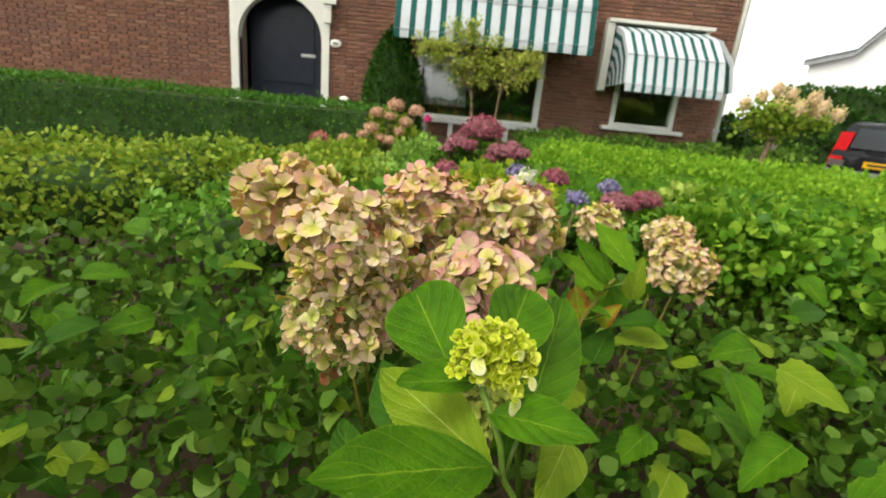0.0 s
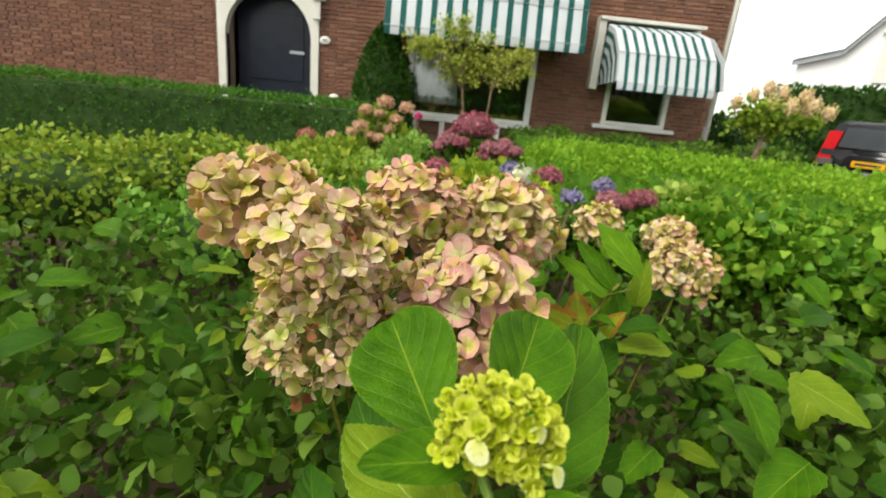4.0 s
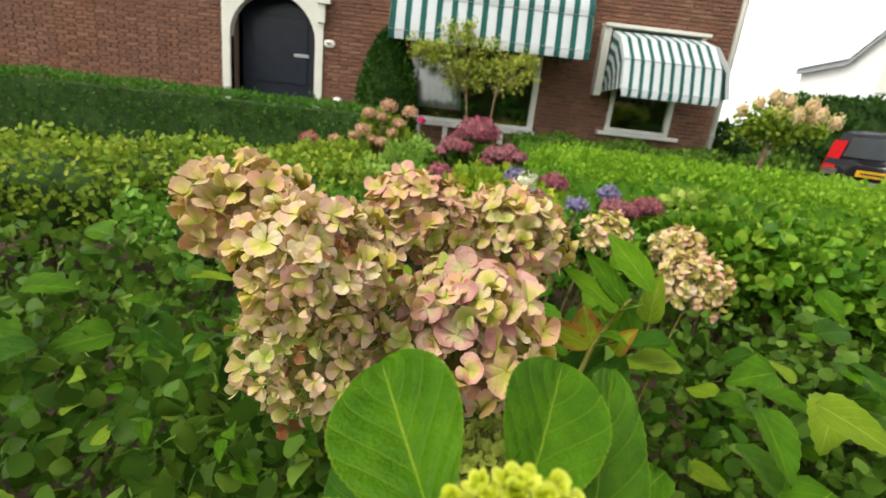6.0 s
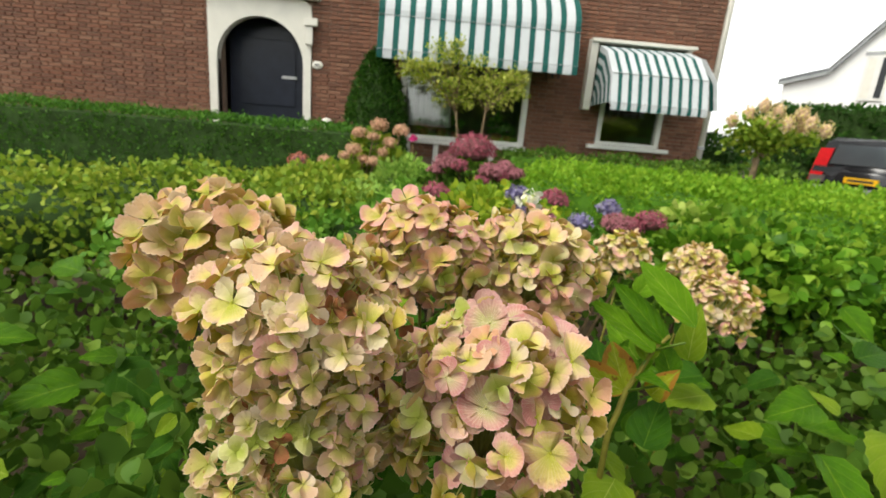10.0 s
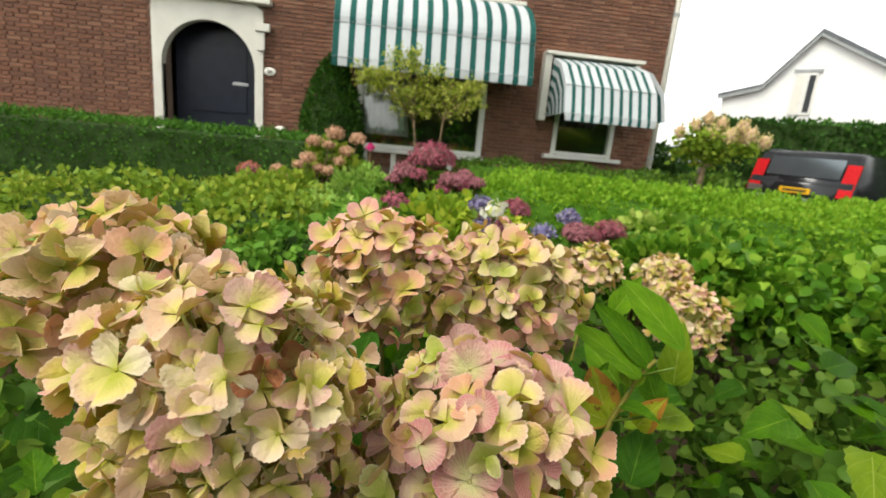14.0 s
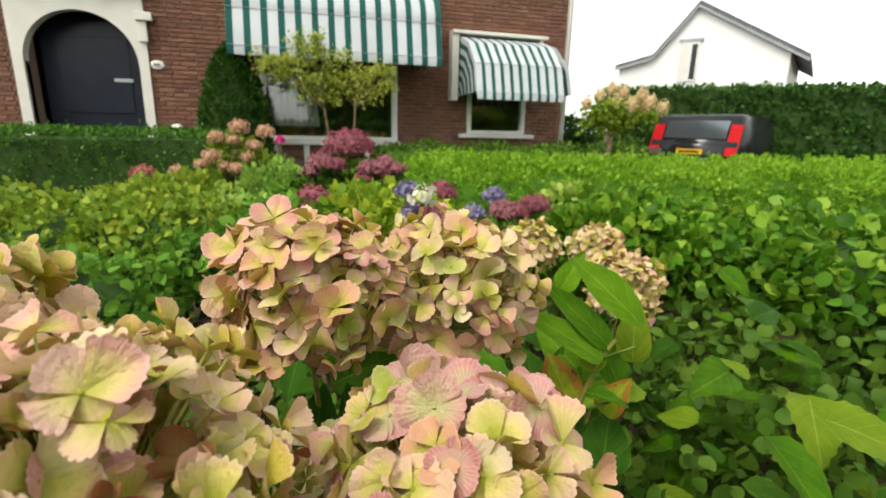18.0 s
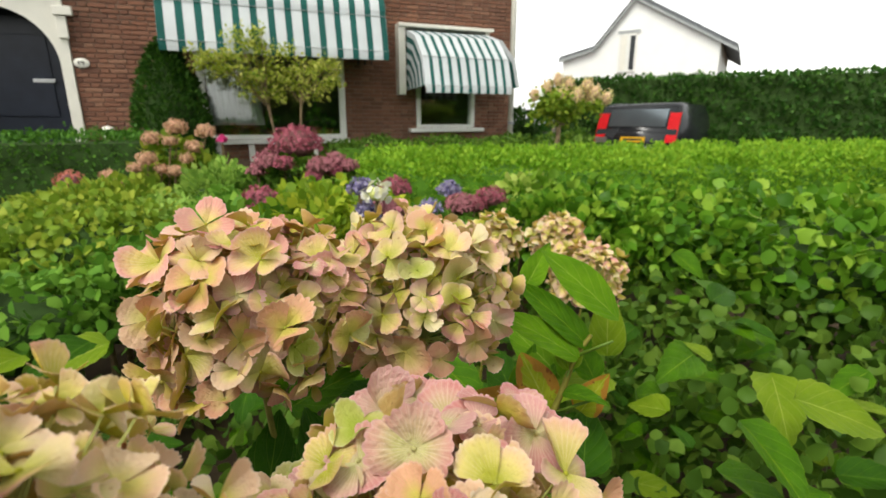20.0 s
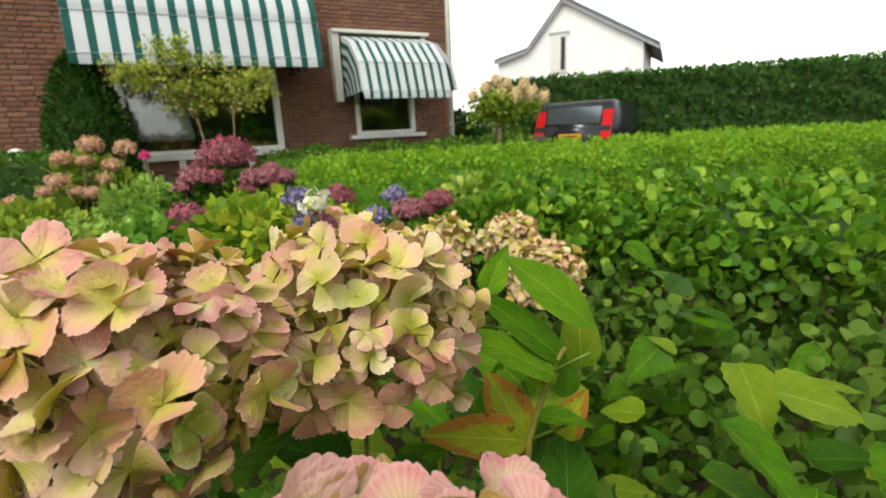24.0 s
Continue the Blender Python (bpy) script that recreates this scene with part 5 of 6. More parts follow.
LEAVES = {m.name: [leaf_mesh("leaf", RNG, RNG.uniform(0.5, 0.66), RNG.uniform(0.05, 0.3), RNG.uniform(0.05, 0.25), 0.0, m) for _ in range(3)] for m in (LEAF, LEAF_BRIGHT, LEAF_DEEP, LEAF_LIGHT, LEAF_BLUSH)}

hydrangea = empty("hydrangea_bush", (1.36, 0.72, 0), label="hydrangea bush with large ageing pink and green mophead blooms", category="bush", group="")
# the florets that show best on the two foremost blooms: place, facing, radius, kind
F_FLORETS = [
    ((1.333, 0.603, 0.923), (-0.2, -0.6, 0.8), 0.0169, "rosy"),
    ((1.346, 0.640, 0.915), (-0.2, -0.4, 0.9), 0.0148, "rosy"),
    ((1.360, 0.612, 0.918), (-0.1, -0.3, 0.9), 0.0146, "rosy"),
    ((1.384, 0.625, 0.911), (0.1, -0.4, 0.9), 0.0138, "rosy"),
    ((1.382, 0.609, 0.911), (0.1, -0.5, 0.8), 0.0158, "rosy"),
    ((1.385, 0.593, 0.904), (0.1, -0.7, 0.7), 0.0175, "pink"),
    ((1.353, 0.584, 0.916), (-0.1, -0.1, 1.0), 0.0150, "cream"),
    ((1.329, 0.587, 0.917), (-0.3, -0.8, 0.5), 0.0142, "peach"),
    ((1.318, 0.578, 0.908), (-0.3, -0.6, 0.7), 0.0175, "cream"),
    ((1.332, 0.579, 0.913), (-0.2, -0.9, 0.5), 0.0122, "rosy"),
    ((1.306, 0.618, 0.913), (-0.7, -0.3, 0.7), 0.0143, "pink"),
]
F_LOWER = [
    ((1.299, 0.598, 0.906), (-0.8, -0.5, 0.4), 0.0150, "pink"),
    ((1.344, 0.575, 0.910), (-0.3, -0.7, 0.6), 0.0141, "cream"),
    ((1.371, 0.578, 0.905), (-0.1, -0.9, 0.4), 0.0152, "peach"),
    ((1.310, 0.585, 0.908), (-0.4, -0.7, 0.6), 0.0128, "cream"),
    ((1.352, 0.569, 0.904), (-0.3, -0.9, 0.4), 0.0124, "peach"),
    ((1.318, 0.624, 0.919), (-0.5, -0.1, 0.8), 0.0120, "green"),
    ((1.400, 0.592, 0.883), (0.2, -0.9, 0.4), 0.0173, "peach"),
    ((1.304, 0.579, 0.899), (-0.5, -0.8, 0.4), 0.0134, "peach"),
    ((1.335, 0.565, 0.900), (-0.3, -0.8, 0.4), 0.0135, "green"),
]
R_FLORETS = [
    ((1.365, 0.749, 0.947), (-0.3, -0.8, 0.6), 0.0165, "cream"),
    ((1.403, 0.732, 0.934), (-0.3, -0.9, 0.1), 0.0185, "cream"),
    ((1.426, 0.746, 0.942), (0.1, -0.6, 0.8), 0.0142, "pink"),
    ((1.433, 0.738, 0.924), (0.4, -0.9, 0.3), 0.0132, "cream"),
    ((1.402, 0.742, 0.948), (-0.0, -0.1, 1.0), 0.0167, "cream"),
    ((1.356, 0.735, 0.917), (-0.3, -0.9, 0.1), 0.0157, "pink"),
    ((1.381, 0.728, 0.925), (-0.3, -0.4, 0.9), 0.0118, "pink"),
    ((1.380, 0.726, 0.914), (-0.0, -1.0, 0.1), 0.0129, "cream"),
    ((1.403, 0.725, 0.909), (-0.3, -1.0, -0.0), 0.0123, "pink"),
    ((1.432, 0.736, 0.901), (-0.1, -1.0, -0.2), 0.0158, "rosy"),
    ((1.413, 0.732, 0.886), (-0.2, -0.9, -0.3), 0.0121, "pink"),
]
R_LOWER = [
    ((1.369, 0.731, 0.892), (-0.3, -1.0, -0.1), 0.0168, "dusk"),
    ((1.392, 0.732, 0.882), (-0.2, -1.0, -0.1), 0.0147, "dusk"),
    ((1.353, 0.745, 0.885), (-0.5, -0.9, -0.1), 0.0171, "dusk"),
    ((1.341, 0.748, 0.912), (-0.6, -0.8, 0.2), 0.0152, "cream"),
    ((1.394, 0.761, 0.959), (-0.2, -0.7, 0.7), 0.0152, "peach"),
    ((1.374, 0.771, 0.959), (-0.4, -0.6, 0.7), 0.0154, "pink"),
    ((1.348, 0.769, 0.945), (-0.6, -0.5, 0.6), 0.0158, "pink"),
    ((1.379, 0.737, 0.940), (-0.2, -0.8, 0.6), 0.0129, "green"),
]

A2_FLORETS = [
    ((1.208, 0.549, 0.803), (-0.0, -1.0, 0.2), 0.0123, "brown"),
    ((1.217, 0.538, 0.874), (0.2, -0.8, 0.6), 0.0101, "brown"),
    ((1.246, 0.544, 0.838), (0.3, -0.8, 0.5), 0.0137, "pink"),
    ((1.239, 0.605, 0.897), (0.3, -0.8, 0.5), 0.0147, "cream"),
]
A_FLORETS = [
    ((1.242, 0.542, 0.952), (0.2, -0.8, 0.6), 0.0115, "brown"),
    ((1.249, 0.538, 0.929), (0.3, -0.9, 0.3), 0.0140, "cream"),
    ((1.231, 0.537, 0.951), (0.1, -0.8, 0.5), 0.0118, "cream"),
]


def meant(*lists):
    return [(p, n, r, KINDS[k]) for rows in lists for p, n, r, k in rows]


CHOSEN = {"A": meant(A_FLORETS), "A2": meant(A2_FLORETS), "F": meant(F_FLORETS, F_LOWER), "R": meant(R_FLORETS, R_LOWER)}
HEADS = [
    ("F", (1.337, 0.613, 0.857), (0.066, 0.060, 0.067), 112, 0.0164, PINK + CREAMY[:4] + PEACH + GREENISH[:2], "fading pink mophead with green centre"),
    ("A", (1.218, 0.580, 0.928), (0.054, 0.052, 0.046), 150, 0.0128, PEACH[:3] + DRY + CREAMY * 3 + PINK[:6] + BROWN[:1], "tan and olive fading mophead"),
    ("A2", (1.215, 0.585, 0.852), (0.058, 0.052, 0.050), 165, 0.0112, DRY * 4 + GREENISH * 2 + PINK[:4] + CREAMY + BROWN, "olive brown faded mophead"),
    ("A0", (1.140, 0.645, 0.945), (0.052, 0.052, 0.044), 84, 0.0148, PEACH + DRY[:2], "peach fading mophead"),
    ("L", (1.285, 0.738, 0.927), (0.051, 0.050, 0.051), 124, 0.0142, PEACH * 2 + PINK[:3] + CREAMY[:5] + GREENISH[:3], "peach and lime mophead"),
    ("R", (1.394, 0.782, 0.909), (0.065, 0.058, 0.054), 122, 0.0146, CREAMY * 2 + PINK + PEACH[:2] + GREENISH[:1], "cream and pink mophead"),
    ("BA", (1.639, 1.124, 0.848), (0.040, 0.04, 0.038), 60, 0.0155, CREAMY + PINK[:3], "cream mophead"),
    ("BB", (1.863, 1.271, 0.800), (0.052, 0.05, 0.042), 70, 0.016, CREAMY + PINK[:5], "peach mophead"),
    ("BC", (1.843, 1.150, 0.758), (0.070, 0.06, 0.060), 90, 0.0165, CREAMY + PINK[:5], "cream pink mophead"),
    ("F2", (1.378, 0.605, 0.755), (0.042, 0.042, 0.036), 120, 0.0085, MOSS, "small green mophead"),
]
for i, (key, c, r, n, s, kinds, label) in enumerate(HEADS):
    flower_head("flower_head", hydrangea, c, r, n, s, kinds, random.Random(200 + i), label, -0.85 if key in ("A", "A2") else -0.7, 0.45 if key in ("BA", "BB", "BC") else 0.8, inner=0.35, crown={"F": ROSY + PINK[:4] + CREAMY[:6], "L": PINK + PEACH[:4] + ROSY[:2], "R": CREAMY[:5] + PINK[:5]}.get(key), lift=0.4, skirt=DUSK + ROSY[:2] + PINK[:4] if key in "FRL" else None, chosen=CHOSEN.get(key, ()))
    foot = (c[0] * 0.6 + 1.36 * 0.4, c[1] * 0.35 + 0.98 * 0.65, 0.0)
    part("stem", tube(curve_points(foot, (c[0], c[1], c[2] - r[2] * 0.6), 0.0, 6, (0.01, 0.03, 0)), [0.0025, 0.0025, 0.0024, 0.0022, 0.002, 0.0018], 8), STEM_DARK, hydrangea, "", True)


def leaf(base, tip, face, material, parent, label="", width=None, droop=0.15, fold=0.15, blunt=0.55, curl=0.0, round_tip=0.8):
    if width:
        me = leaf_mesh("leaf", RNG, width, droop, fold, curl, material, blunt, 13, 51, 0.0035, round_tip)
    else:
        me = RNG.choice(LEAVES[material.name])
    return put("leaf", me, aim(base, tip, face), parent, label)


# leaves on the far right of the bush, round one stem
part("stem", tube([(1.50, 0.77, 0.0), (1.5034, 0.7714, 0.7329), (1.5129, 0.7786, 0.7539), (1.5211, 0.7861, 0.7762), (1.5339, 0.7888, 0.8002), (1.5452, 0.7910, 0.8252), (1.5572, 0.7867, 0.8455)], [0.0040, 0.0034, 0.0033, 0.0031, 0.0027, 0.0023, 0.0019], 10), STEM_DARK, hydrangea, "", True)
for a, b in (((1.5452, 0.7910, 0.8252), (1.5635, 0.7663, 0.8475)), ((1.5211, 0.7861, 0.7762), (1.5467, 0.7562, 0.8039)), ((1.5339, 0.7888, 0.8002), (1.5378, 0.7888, 0.8138))):
    part("leaf_stalk", tube([a, b], [0.0016, 0.0011], 8), STEM, hydrangea, "", True)
leaf((1.5774, 0.7765, 0.8608), (1.5231, 0.8175, 0.9242), (0.05, -0.90, 0.43), LEAF_BRIGHT, hydrangea, width=0.38, droop=0.10, fold=0.12, blunt=0.8)
leaf((1.5571, 0.7863, 0.8336), (1.5030, 0.8205, 0.8952), (-0.18, -0.61, 0.77), LEAF, hydrangea, width=0.34, droop=0.10, fold=0.12, blunt=0.8)
leaf((1.5414, 0.7814, 0.8284), (1.4752, 0.8059, 0.8810), (-0.27, -0.36, 0.89), LEAF_BRIGHT, hydrangea, width=0.36, droop=0.16, fold=0.10, blunt=0.7)
leaf((1.5378, 0.7888, 0.8138), (1.5465, 0.8261, 0.8607), (-0.12, -0.97, 0.22), LEAF_LIGHT, hydrangea, width=0.46, droop=0.10, fold=0.2)
leaf((1.5200, 0.7875, 0.7768), (1.5200, 0.8433, 0.8115), (-0.29, -0.88, 0.38), LEAF_BLUSH, hydrangea, "leaf turning rusty red", width=0.56, droop=0.05, fold=0.12, blunt=0.75)
leaf((1.5197, 0.7871, 0.7761), (1.4404, 0.8104, 0.7984), (-0.29, -0.61, 0.74), LEAF_BLUSH, hydrangea, "yellow-green leaf with rusty blotches", width=0.42, droop=0.06, fold=0.16, blunt=0.7)
leaf((1.5466, 0.7798, 0.7754), (1.5630, 0.7674, 0.8164), (-0.66, -0.61, 0.44), LEAF_BLUSH, hydrangea, width=0.6)
leaf((1.5291, 0.7830, 0.7976), (1.5458, 0.7444, 0.8086), (-0.09, -0.27, 0.96), LEAF, hydrangea, width=0.45)
leaf((1.5629, 0.8315, 0.7787), (1.5297, 0.8966, 0.8234), (-0.41, -0.80, 0.44), LEAF_BRIGHT, hydrangea, width=0.5, droop=0.08)
leaf((1.5298, 0.8425, 0.7439), (1.5620, 0.8591, 0.8178), (-0.47, -0.71, 0.53), LEAF, hydrangea, width=0.6, droop=0.08)
leaf((1.5759, 0.7989, 0.7911), (1.5707, 0.8296, 0.8272), (-0.30, -0.80, 0.52), LEAF, hydrangea, width=0.6, droop=0.08)
leaf((1.5966, 0.8076, 0.8075), (1.6045, 0.8249, 0.8740), (-0.68, -0.65, 0.34), LEAF_LIGHT, hydrangea, width=0.5, droop=0.1)
leaf((1.5405, 0.7622, 0.7222), (1.5709, 0.7998, 0.7679), (-0.58, -0.68, 0.44), LEAF_DEEP, hydrangea, width=0.7, droop=0.08)
leaf((1.5128, 0.8107, 0.7146), (1.5625, 0.8432, 0.7552), (-0.58, -0.68, 0.44), LEAF_DEEP, hydrangea, width=0.7, droop=0.08)
leaf((1.5332, 0.7839, 0.7197), (1.5630, 0.8084, 0.7518), (-0.30, -0.80, 0.52), LEAF, hydrangea, width=0.6, droop=0.08)
leaf((1.4452, 0.8013, 0.7576), (1.4245, 0.8364, 0.7726), (-0.27, -0.57, 0.78), LEAF_DEEP, hydrangea, width=0.5, droop=0.08)
leaf((1.4304, 0.8429, 0.7502), (1.4730, 0.8238, 0.7665), (-0.27, -0.57, 0.78), LEAF, hydrangea, width=0.5, droop=0.08)
leaf((1.5361, 0.8711, 0.7306), (1.5349, 0.9315, 0.7769), (-0.39, -0.76, 0.53), LEAF_DEEP, hydrangea, width=0.6, droop=0.08)
leaf((1.5977, 0.9596, 0.8310), (1.6289, 0.9581, 0.8858), (-0.39, -0.76, 0.53), LEAF_BRIGHT, hydrangea, width=0.5, droop=0.08)
# broad soft leaves behind the blooms
leaf((1.301, 0.787, 0.835), (1.35, 0.774, 0.865), (0.1, -0.6, 0.8), LEAF, hydrangea, width=0.5)
leaf((1.296, 0.835, 0.842), (1.341, 0.839, 0.861), (0.1, -0.6, 0.8), LEAF_DEEP, hydrangea, width=0.5)
leaf((1.378, 0.777, 0.822), (1.331, 0.808, 0.839), (0.0, -0.6, 0.8), LEAF_DEEP, hydrangea, width=0.5)
leaf((1.394, 0.816, 0.814), (1.342, 0.838, 0.834), (0.0, -0.6, 0.8), LEAF, hydrangea, width=0.5)
leaf((1.333, 0.672, 0.778), (1.306, 0.741, 0.869), (0.0, -0.9, 0.3), LEAF_DEEP, hydrangea, width=0.5)
leaf((1.268, 0.69, 0.779), (1.297, 0.758, 0.861), (0.0, -0.9, 0.3), LEAF_DEEP, hydrangea, width=0.5)
leaf((1.246, 0.61, 0.777), (1.268, 0.667, 0.817), (0.0, -0.9, 0.4), LEAF_DEEP, hydrangea, width=0.5)

# inner leaves that fill the bush below the blooms
for i in range(230):
    x, y = RNG.uniform(0.55, 2.3), RNG.uniform(0.60, 1.35)
    z = RNG.uniform(0.35, 0.80) - 0.10 * abs(x - 1.4)
    if y < 0.75:
        z -= 0.08
    if 0.9 < x < 1.32 and y < 0.85:
        continue
    a = RNG.uniform(0, 6.28)
    L = RNG.uniform(0.07, 0.12)
    leaf((x, y, z), (x + L * math.cos(a), y + L * math.sin(a) * 0.8 - 0.02, z + RNG.uniform(-0.05, 0.03)), (RNG.uniform(-.4, .4), RNG.uniform(-.7, 0), 1), RNG.choice((LEAF, LEAF, LEAF_DEEP, LEAF_DEEP, LEAF_LIGHT)), hydrangea)
for i in range(12):
    x, y = RNG.uniform(1.2, 1.6), RNG.uniform(0.85, 1.2)
    part("stem", tube(curve_points((x, y, 0), (x + RNG.uniform(-.08, .08), y + RNG.uniform(-.06, .06), RNG.uniform(0.45, 0.65)), 0, 5, (0.02, 0, 0)), [0.006, 0.006, 0.005, 0.004, 0.003], 6), RNG.choice((STEM, STEM_WOODY)), hydrangea, "", True)

# ---- the young shoot with a lime bud ----
shoot = empty("hydrangea_shoot", (1.33, 0.30, 0), label="young hydrangea shoot with a lime green opening bud", category="plant")
part("stem", tube([(1.345, 0.300, 0.0), (1.340, 0.292, 0.6), (1.3365, 0.2840, 0.926), (1.3299, 0.2846, 0.9361), (1.3274, 0.2862, 0.9493), (1.3233, 0.2914, 0.9580), (1.3198, 0.2990, 0.9655)], [0.0018, 0.0016, 0.0013, 0.0012, 0.0012, 0.0011, 0.0010], 12), STEM, shoot, "", True)
BUD = Vector((1.323, 0.302, 0.975))
VIEW = (Vector((1.298, 0.154, 1.06)) - BUD).normalized()
ACROSS = VIEW.cross(Vector((0, 0, 1))).normalized() * -1
UPWARD = VIEW.cross(ACROSS)
bud = part("bud", tube([BUD + Vector((-0.003, -0.003, -0.011)), BUD - UPWARD * 0.004], [0.0017, 0.004], 8), STALK, shoot, "lime green half-open bud cluster")
BUD_RNG = random.Random(5)


def bud_floret(a, b, out, r, meshes, lean=0.0, spin=None):
    """A cup on its stalk, set a to the side, b up and out towards the front of the dome (in mm)."""
    p = BUD + (ACROSS * a + UPWARD * b + VIEW * out) * 0.001
    n = (VIEW * 0.75 + ACROSS * (a / 22) + UPWARD * (b / 20 + 0.25 + lean) + Vector((BUD_RNG.gauss(0, 0.13), BUD_RNG.gauss(0, 0.13), BUD_RNG.gauss(0, 0.13)))).normalized()
    put("bud_floret", BUD_RNG.choice(meshes), Matrix.Translation(p) @ n.to_track_quat("Z", "Y").to_matrix().to_4x4() @ Matrix.Rotation(BUD_RNG.random() * 6.3 if spin is None else spin, 4, "Z") @ Matrix.Scale(r * 0.001, 4), bud)
    if meshes is LIME:
        put("bud_floret", BUD_RNG.choice(LIME_CORE), Matrix.Translation(p + n * r * 0.0001) @ n.to_track_quat("Z", "Y").to_matrix().to_4x4() @ Matrix.Rotation(BUD_RNG.random() * 6.3, 4, "Z") @ Matrix.Scale(r * 0.0006, 4), bud)
    low = BUD - UPWARD * 0.006 - VIEW * 0.004
    part("floret_stalk", tube([low, low.lerp(p, 0.55) - VIEW * 0.001, p - n * 0.0004], [0.0006, 0.0005, 0.0004], 5), STALK, bud)


# a flattened dome of small cups, ring by ring, and a few larger ones loose on its lower edge
for ring, count in ((0.0, 1), (0.30, 6), (0.56, 10), (0.80, 15), (1.0, 18)):
    for i in range(count):
        w = math.tau * (i + 0.5 * ring * 5) / count + BUD_RNG.uniform(-0.12, 0.12)
        bud_floret(14.0 * ring * math.cos(w), 10.0 * ring * math.sin(w) + 1.5, 6.0 * math.sqrt(max(0.0, 1.03 - ring * ring)) + BUD_RNG.uniform(-1.2, 1.2), BUD_RNG.uniform(3.0, 4.3), LIME)
for a, b, out, r in ((-13, -7, 1, 3.8), (-10, -7, 4, 3.2), (-3, -6, 6, 4.0), (7, -7, 5, 4.2), (12, -4, 4, 4.6), (10, -10, 3, 4.2), (3, -9, 3, 3.4), (13, 2, 4, 4.4), (7, 2, 8, 4.2), (-8, 4, 7, 4.0)):
    bud_floret(a, b, out, r, LIME, -0.1)
for a, b, out, r, spin, lean in ((-4.5, -1, 11.5, 8.6, -1.4, -0.25), (8.5, 3, 11.0, 5.6, -1.0, -0.25), (9.5, -12.5, 7.5, 9.0, -1.6, 0.45), (13.5, -5, 8, 5.6, -1.2, 0.0)):
    bud_floret(a, b, out, r, PALE, lean, spin)
    bud_floret(a, b + 2.0, out - 1.5, r * 0.5, LIME, -0.1)
leaf((1.3096, 0.3176, 0.9582), (1.2883, 0.3701, 0.9730), (-0.16, -0.78, 0.61), LEAF, shoot, width=0.64, droop=0.05, fold=0.20, blunt=1.15, round_tip=0.6)
leaf((1.3291, 0.3234, 0.9603), (1.3470, 0.3663, 0.9801), (0.05, -0.81, 0.59), LEAF, shoot, width=0.62, droop=0.05, fold=0.20, blunt=1.15, round_tip=0.6)
leaf((1.3445, 0.3193, 0.9426), (1.3711, 0.3800, 0.9727), (0.31, -0.81, 0.50), LEAF, shoot, width=0.46, droop=0.06, fold=0.15, blunt=0.85, round_tip=0.62)
leaf((1.3183, 0.3051, 0.9624), (1.2878, 0.3026, 0.9606), (-0.09, -0.40, 0.91), LEAF, shoot, width=0.52, droop=0.04, fold=0.25, blunt=0.75, round_tip=0.6)
leaf((1.3252, 0.2848, 0.9411), (1.2762, 0.3445, 0.9422), (-0.17, -0.67, 0.72), LEAF_LIGHT, shoot, "pale green leaf with a browned tip", width=0.36, droop=0.04, fold=0.14, blunt=0.95, round_tip=0.85)
leaf((1.3249, 0.2832, 0.9423), (1.2679, 0.2539, 0.9596), (-0.04, -0.23, 0.97), LEAF, shoot, width=0.48, droop=0.04, fold=0.12, blunt=0.85, round_tip=0.8)
leaf((1.3233, 0.2915, 0.9581), (1.3550, 0.2698, 0.9693), (-0.09, -0.34, 0.94), LEAF, shoot, width=0.48, droop=0.10, fold=0.14, blunt=0.82, round_tip=0.8)
leaf((1.3620, 0.3168, 0.9302), (1.3444, 0.2838, 0.9253), (0.05, -0.87, 0.49), LEAF_LIGHT, shoot, width=0.62, droop=0.06, fold=0.12)
leaf((1.2902, 0.3923, 0.8731), (1.2661, 0.4386, 0.8900), (-0.25, -0.86, 0.45), LEAF_DEEP, shoot, width=0.62, droop=0.06)
leaf((1.2564, 0.3953, 0.8346), (1.2449, 0.4307, 0.8474), (0.15, -0.80, 0.59), LEAF_DEEP, shoot, width=0.6, droop=0.06)
leaf((1.3362, 0.3125, 0.9392), (1.3332, 0.3064, 0.9231), (-0.05, -0.87, 0.48), LEAF_DEEP, shoot, width=0.6, droop=0.06)
for a, b in (((1.3233, 0.2914, 0.9580), (1.3183, 0.3051, 0.9624)), ((1.3299, 0.2846, 0.9361), (1.3254, 0.2839, 0.9417)), ((1.3299, 0.2846, 0.9361), (1.3366, 0.2949, 0.9532))):
    part("leaf_stalk", tube([a, b], [0.0010, 0.0008], 8), STEM, shoot, "", True)

# low ivy-like leaves in the shade at the foot
low = empty("ground_cover", (1.1, 0.7, 0.3), label="small dull green leaves in the shade below the bush", category="plant", kind="stuff")
rngn = np.random.default_rng(8)
def strew(*rows):
    return np.vstack([np.stack([rngn.uniform(x0, x1, n), rngn.uniform(y0, y1, n), rngn.uniform(z0, z1, n)], 1) for x0, x1, y0, y1, z0, z1, n in rows])


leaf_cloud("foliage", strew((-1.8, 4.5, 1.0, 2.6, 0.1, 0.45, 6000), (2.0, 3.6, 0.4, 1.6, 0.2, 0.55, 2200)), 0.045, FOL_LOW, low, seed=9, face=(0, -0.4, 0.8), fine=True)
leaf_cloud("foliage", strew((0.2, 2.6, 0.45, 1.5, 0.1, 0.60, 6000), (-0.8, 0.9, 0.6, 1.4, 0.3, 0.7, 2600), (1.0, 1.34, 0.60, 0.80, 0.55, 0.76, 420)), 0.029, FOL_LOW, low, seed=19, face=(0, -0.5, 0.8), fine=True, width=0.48)
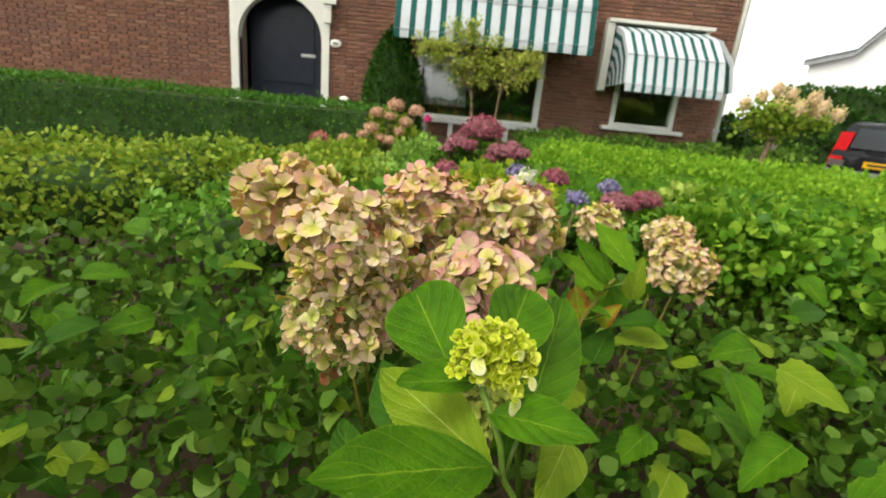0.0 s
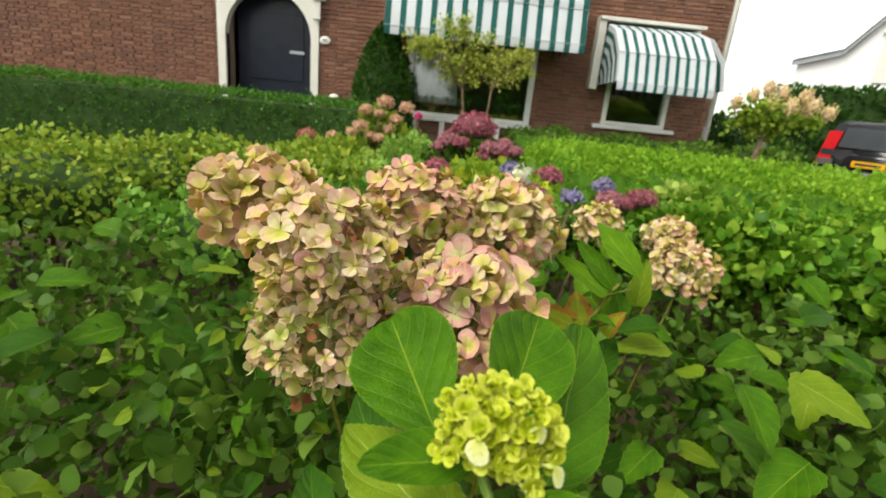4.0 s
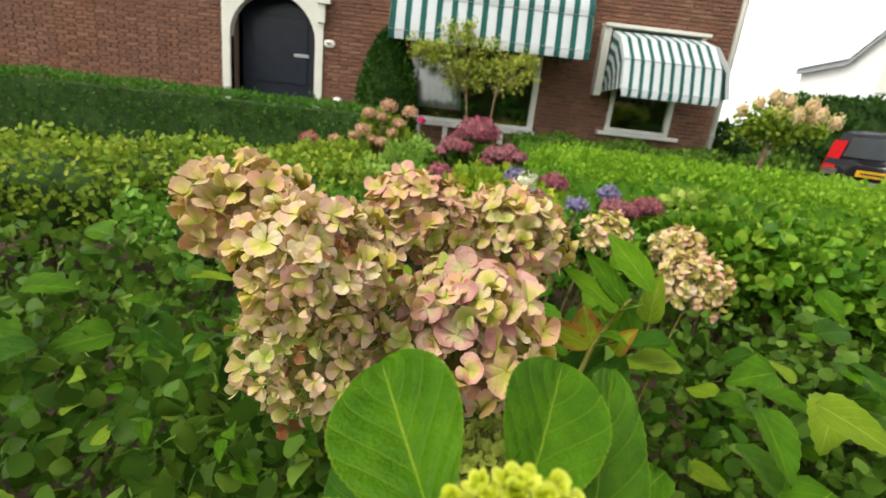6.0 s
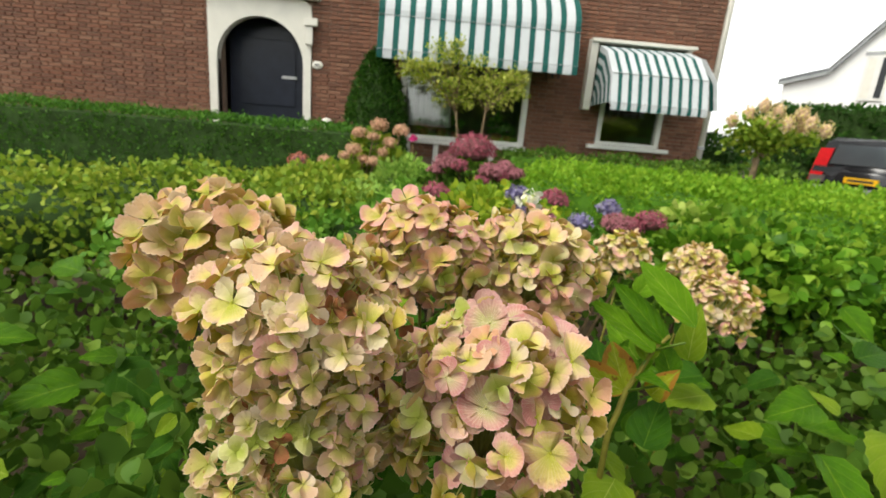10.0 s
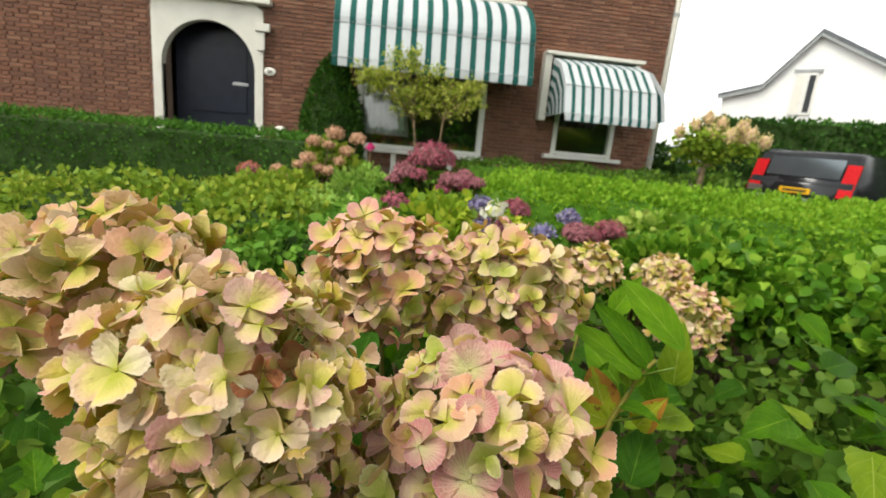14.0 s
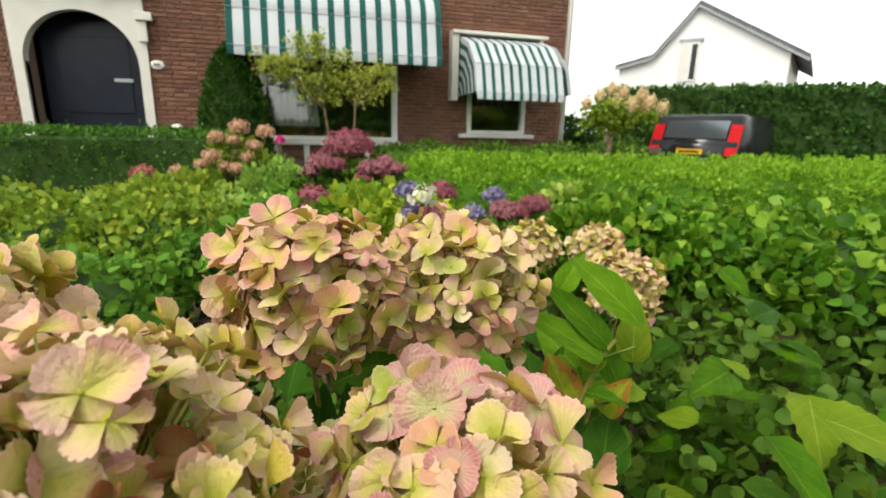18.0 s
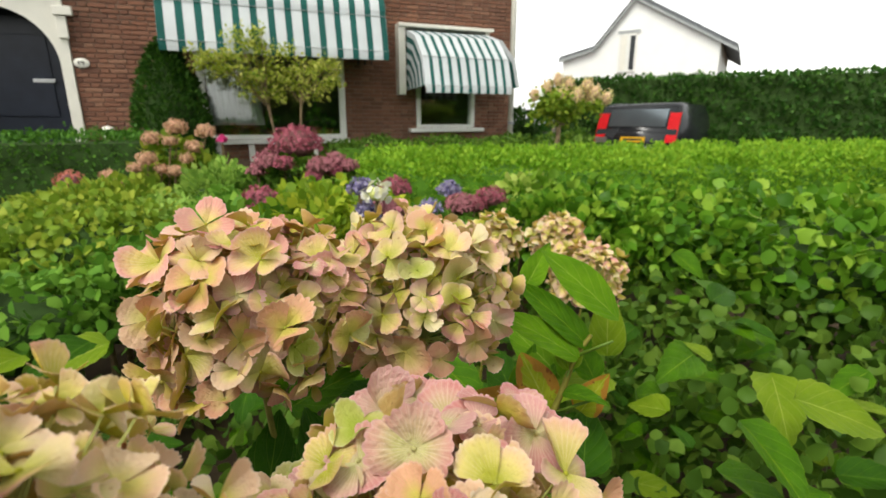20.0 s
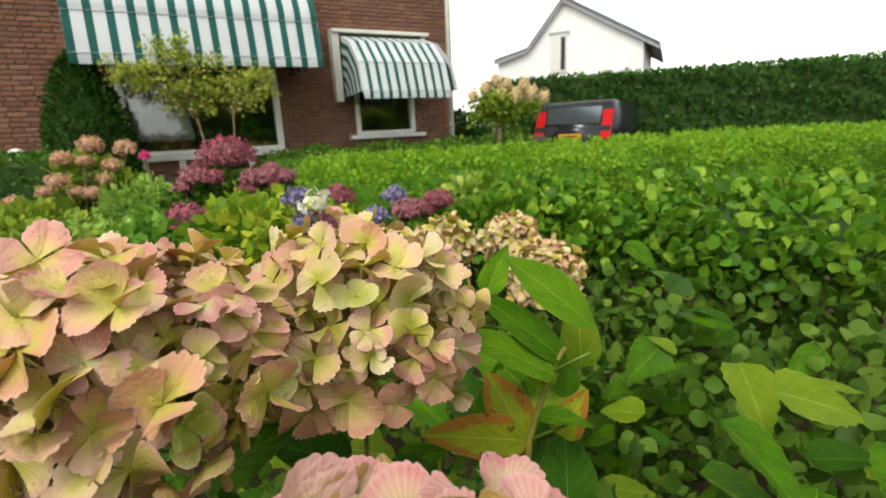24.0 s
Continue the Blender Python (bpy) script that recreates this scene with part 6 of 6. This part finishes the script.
# small leaves just under the faded blooms
for i in range(120):
    x, y, z = RNG.uniform(0.98, 1.34), RNG.uniform(0.58, 0.82), RNG.uniform(0.60, 0.80)
    a, L = RNG.uniform(0, 6.28), RNG.uniform(0.016, 0.030)
    leaf((x, y, z), (x + L * math.cos(a), y + L * math.sin(a) * 0.6 - 0.01, z + RNG.uniform(-0.02, 0.015)), (RNG.uniform(-.4, .4), -0.8, 0.8), RNG.choice((LEAF, LEAF_DEEP, LEAF_DEEP, LEAF_LIGHT)), hydrangea)


# ---- bricks of the house front ----
def bricks():
    L, H, J = 0.165, 0.041, 0.0095
    me = {}
    def brick(length):
        key = round(length, 3)
        if key not in me:
            bm = box(-length / 2, length / 2, -0.006, 0.010, -H / 2, H / 2)
            bmesh.ops.bevel(bm, geom=[e for e in bm.edges if all(v.co.y < 0 for v in e.verts)], offset=0.004, segments=1, affect="EDGES")
            me[key] = mesh_of("brick", bm, BRICK)
        return me[key]
    rng = random.Random(12)
    rest_v, rest_f = [], []
    made = 0
    for row in range(0, 78):
        z = 0.06 + row * (H + J)
        x = -6.9 - (0.11 if row % 2 else 0)
        shut = []
        if z < 2.44:
            shut.append((DOOR[0] - 0.105, DOOR[1] + 0.105))
        if WIN1[2] - 0.03 < z < WIN1[3] + 0.03:
            shut.append(WIN1[:2])
        if WIN2[2] - 0.03 < z < WIN2[3] + 0.03:
            shut.append(WIN2[:2])
        while x < EAST - 0.02:
            # header and stretcher by turns, shifted row by row
            length = L if int(round((x + 9) / 0.131) + row) % 2 else 0.078
            a, b = x, min(x + length, EAST - 0.002)
            x += length + J
            for s0, s1 in shut:
                if a < s0 < b:
                    b = s0 - 0.002
                elif a < s1 < b:
                    a = s1 + 0.002
                elif s0 <= a and b <= s1:
                    b = a
            if b - a < 0.025:
                continue
            y = FY + 0.004 + rng.uniform(-0.002, 0.002)
            if made < 300 and (-0.33 < a < 0.75 or 2.55 < a < 3.35) and 1.02 < z < 2.6:
                put("brick", brick(b - a), Matrix.Translation(((a + b) / 2, y, z)), wall_front)
                made += 1
                continue
            if z < 0.6:
                continue
            k = len(rest_v)
            h, e = H / 2, 0.004
            rest_v += [(a + e, y - 0.006, z - h + e), (b - e, y - 0.006, z - h + e), (b - e, y - 0.006, z + h - e), (a + e, y - 0.006, z + h - e),
                       (a, y + 0.010, z - h), (b, y + 0.010, z - h), (b, y + 0.010, z + h), (a, y + 0.010, z + h)]
            rest_f += [(k, k + 1, k + 2, k + 3), (k, k + 4, k + 5, k + 1), (k + 1, k + 5, k + 6, k + 2), (k + 2, k + 6, k + 7, k + 3), (k + 3, k + 7, k + 4, k)]
    mesh = bpy.data.meshes.new("brickwork")
    mesh.from_pydata(rest_v, [], rest_f)
    mesh.materials.append(BRICK)
    tagged(hang(new("brickwork", mesh), wall_front), kind="stuff")


bricks()
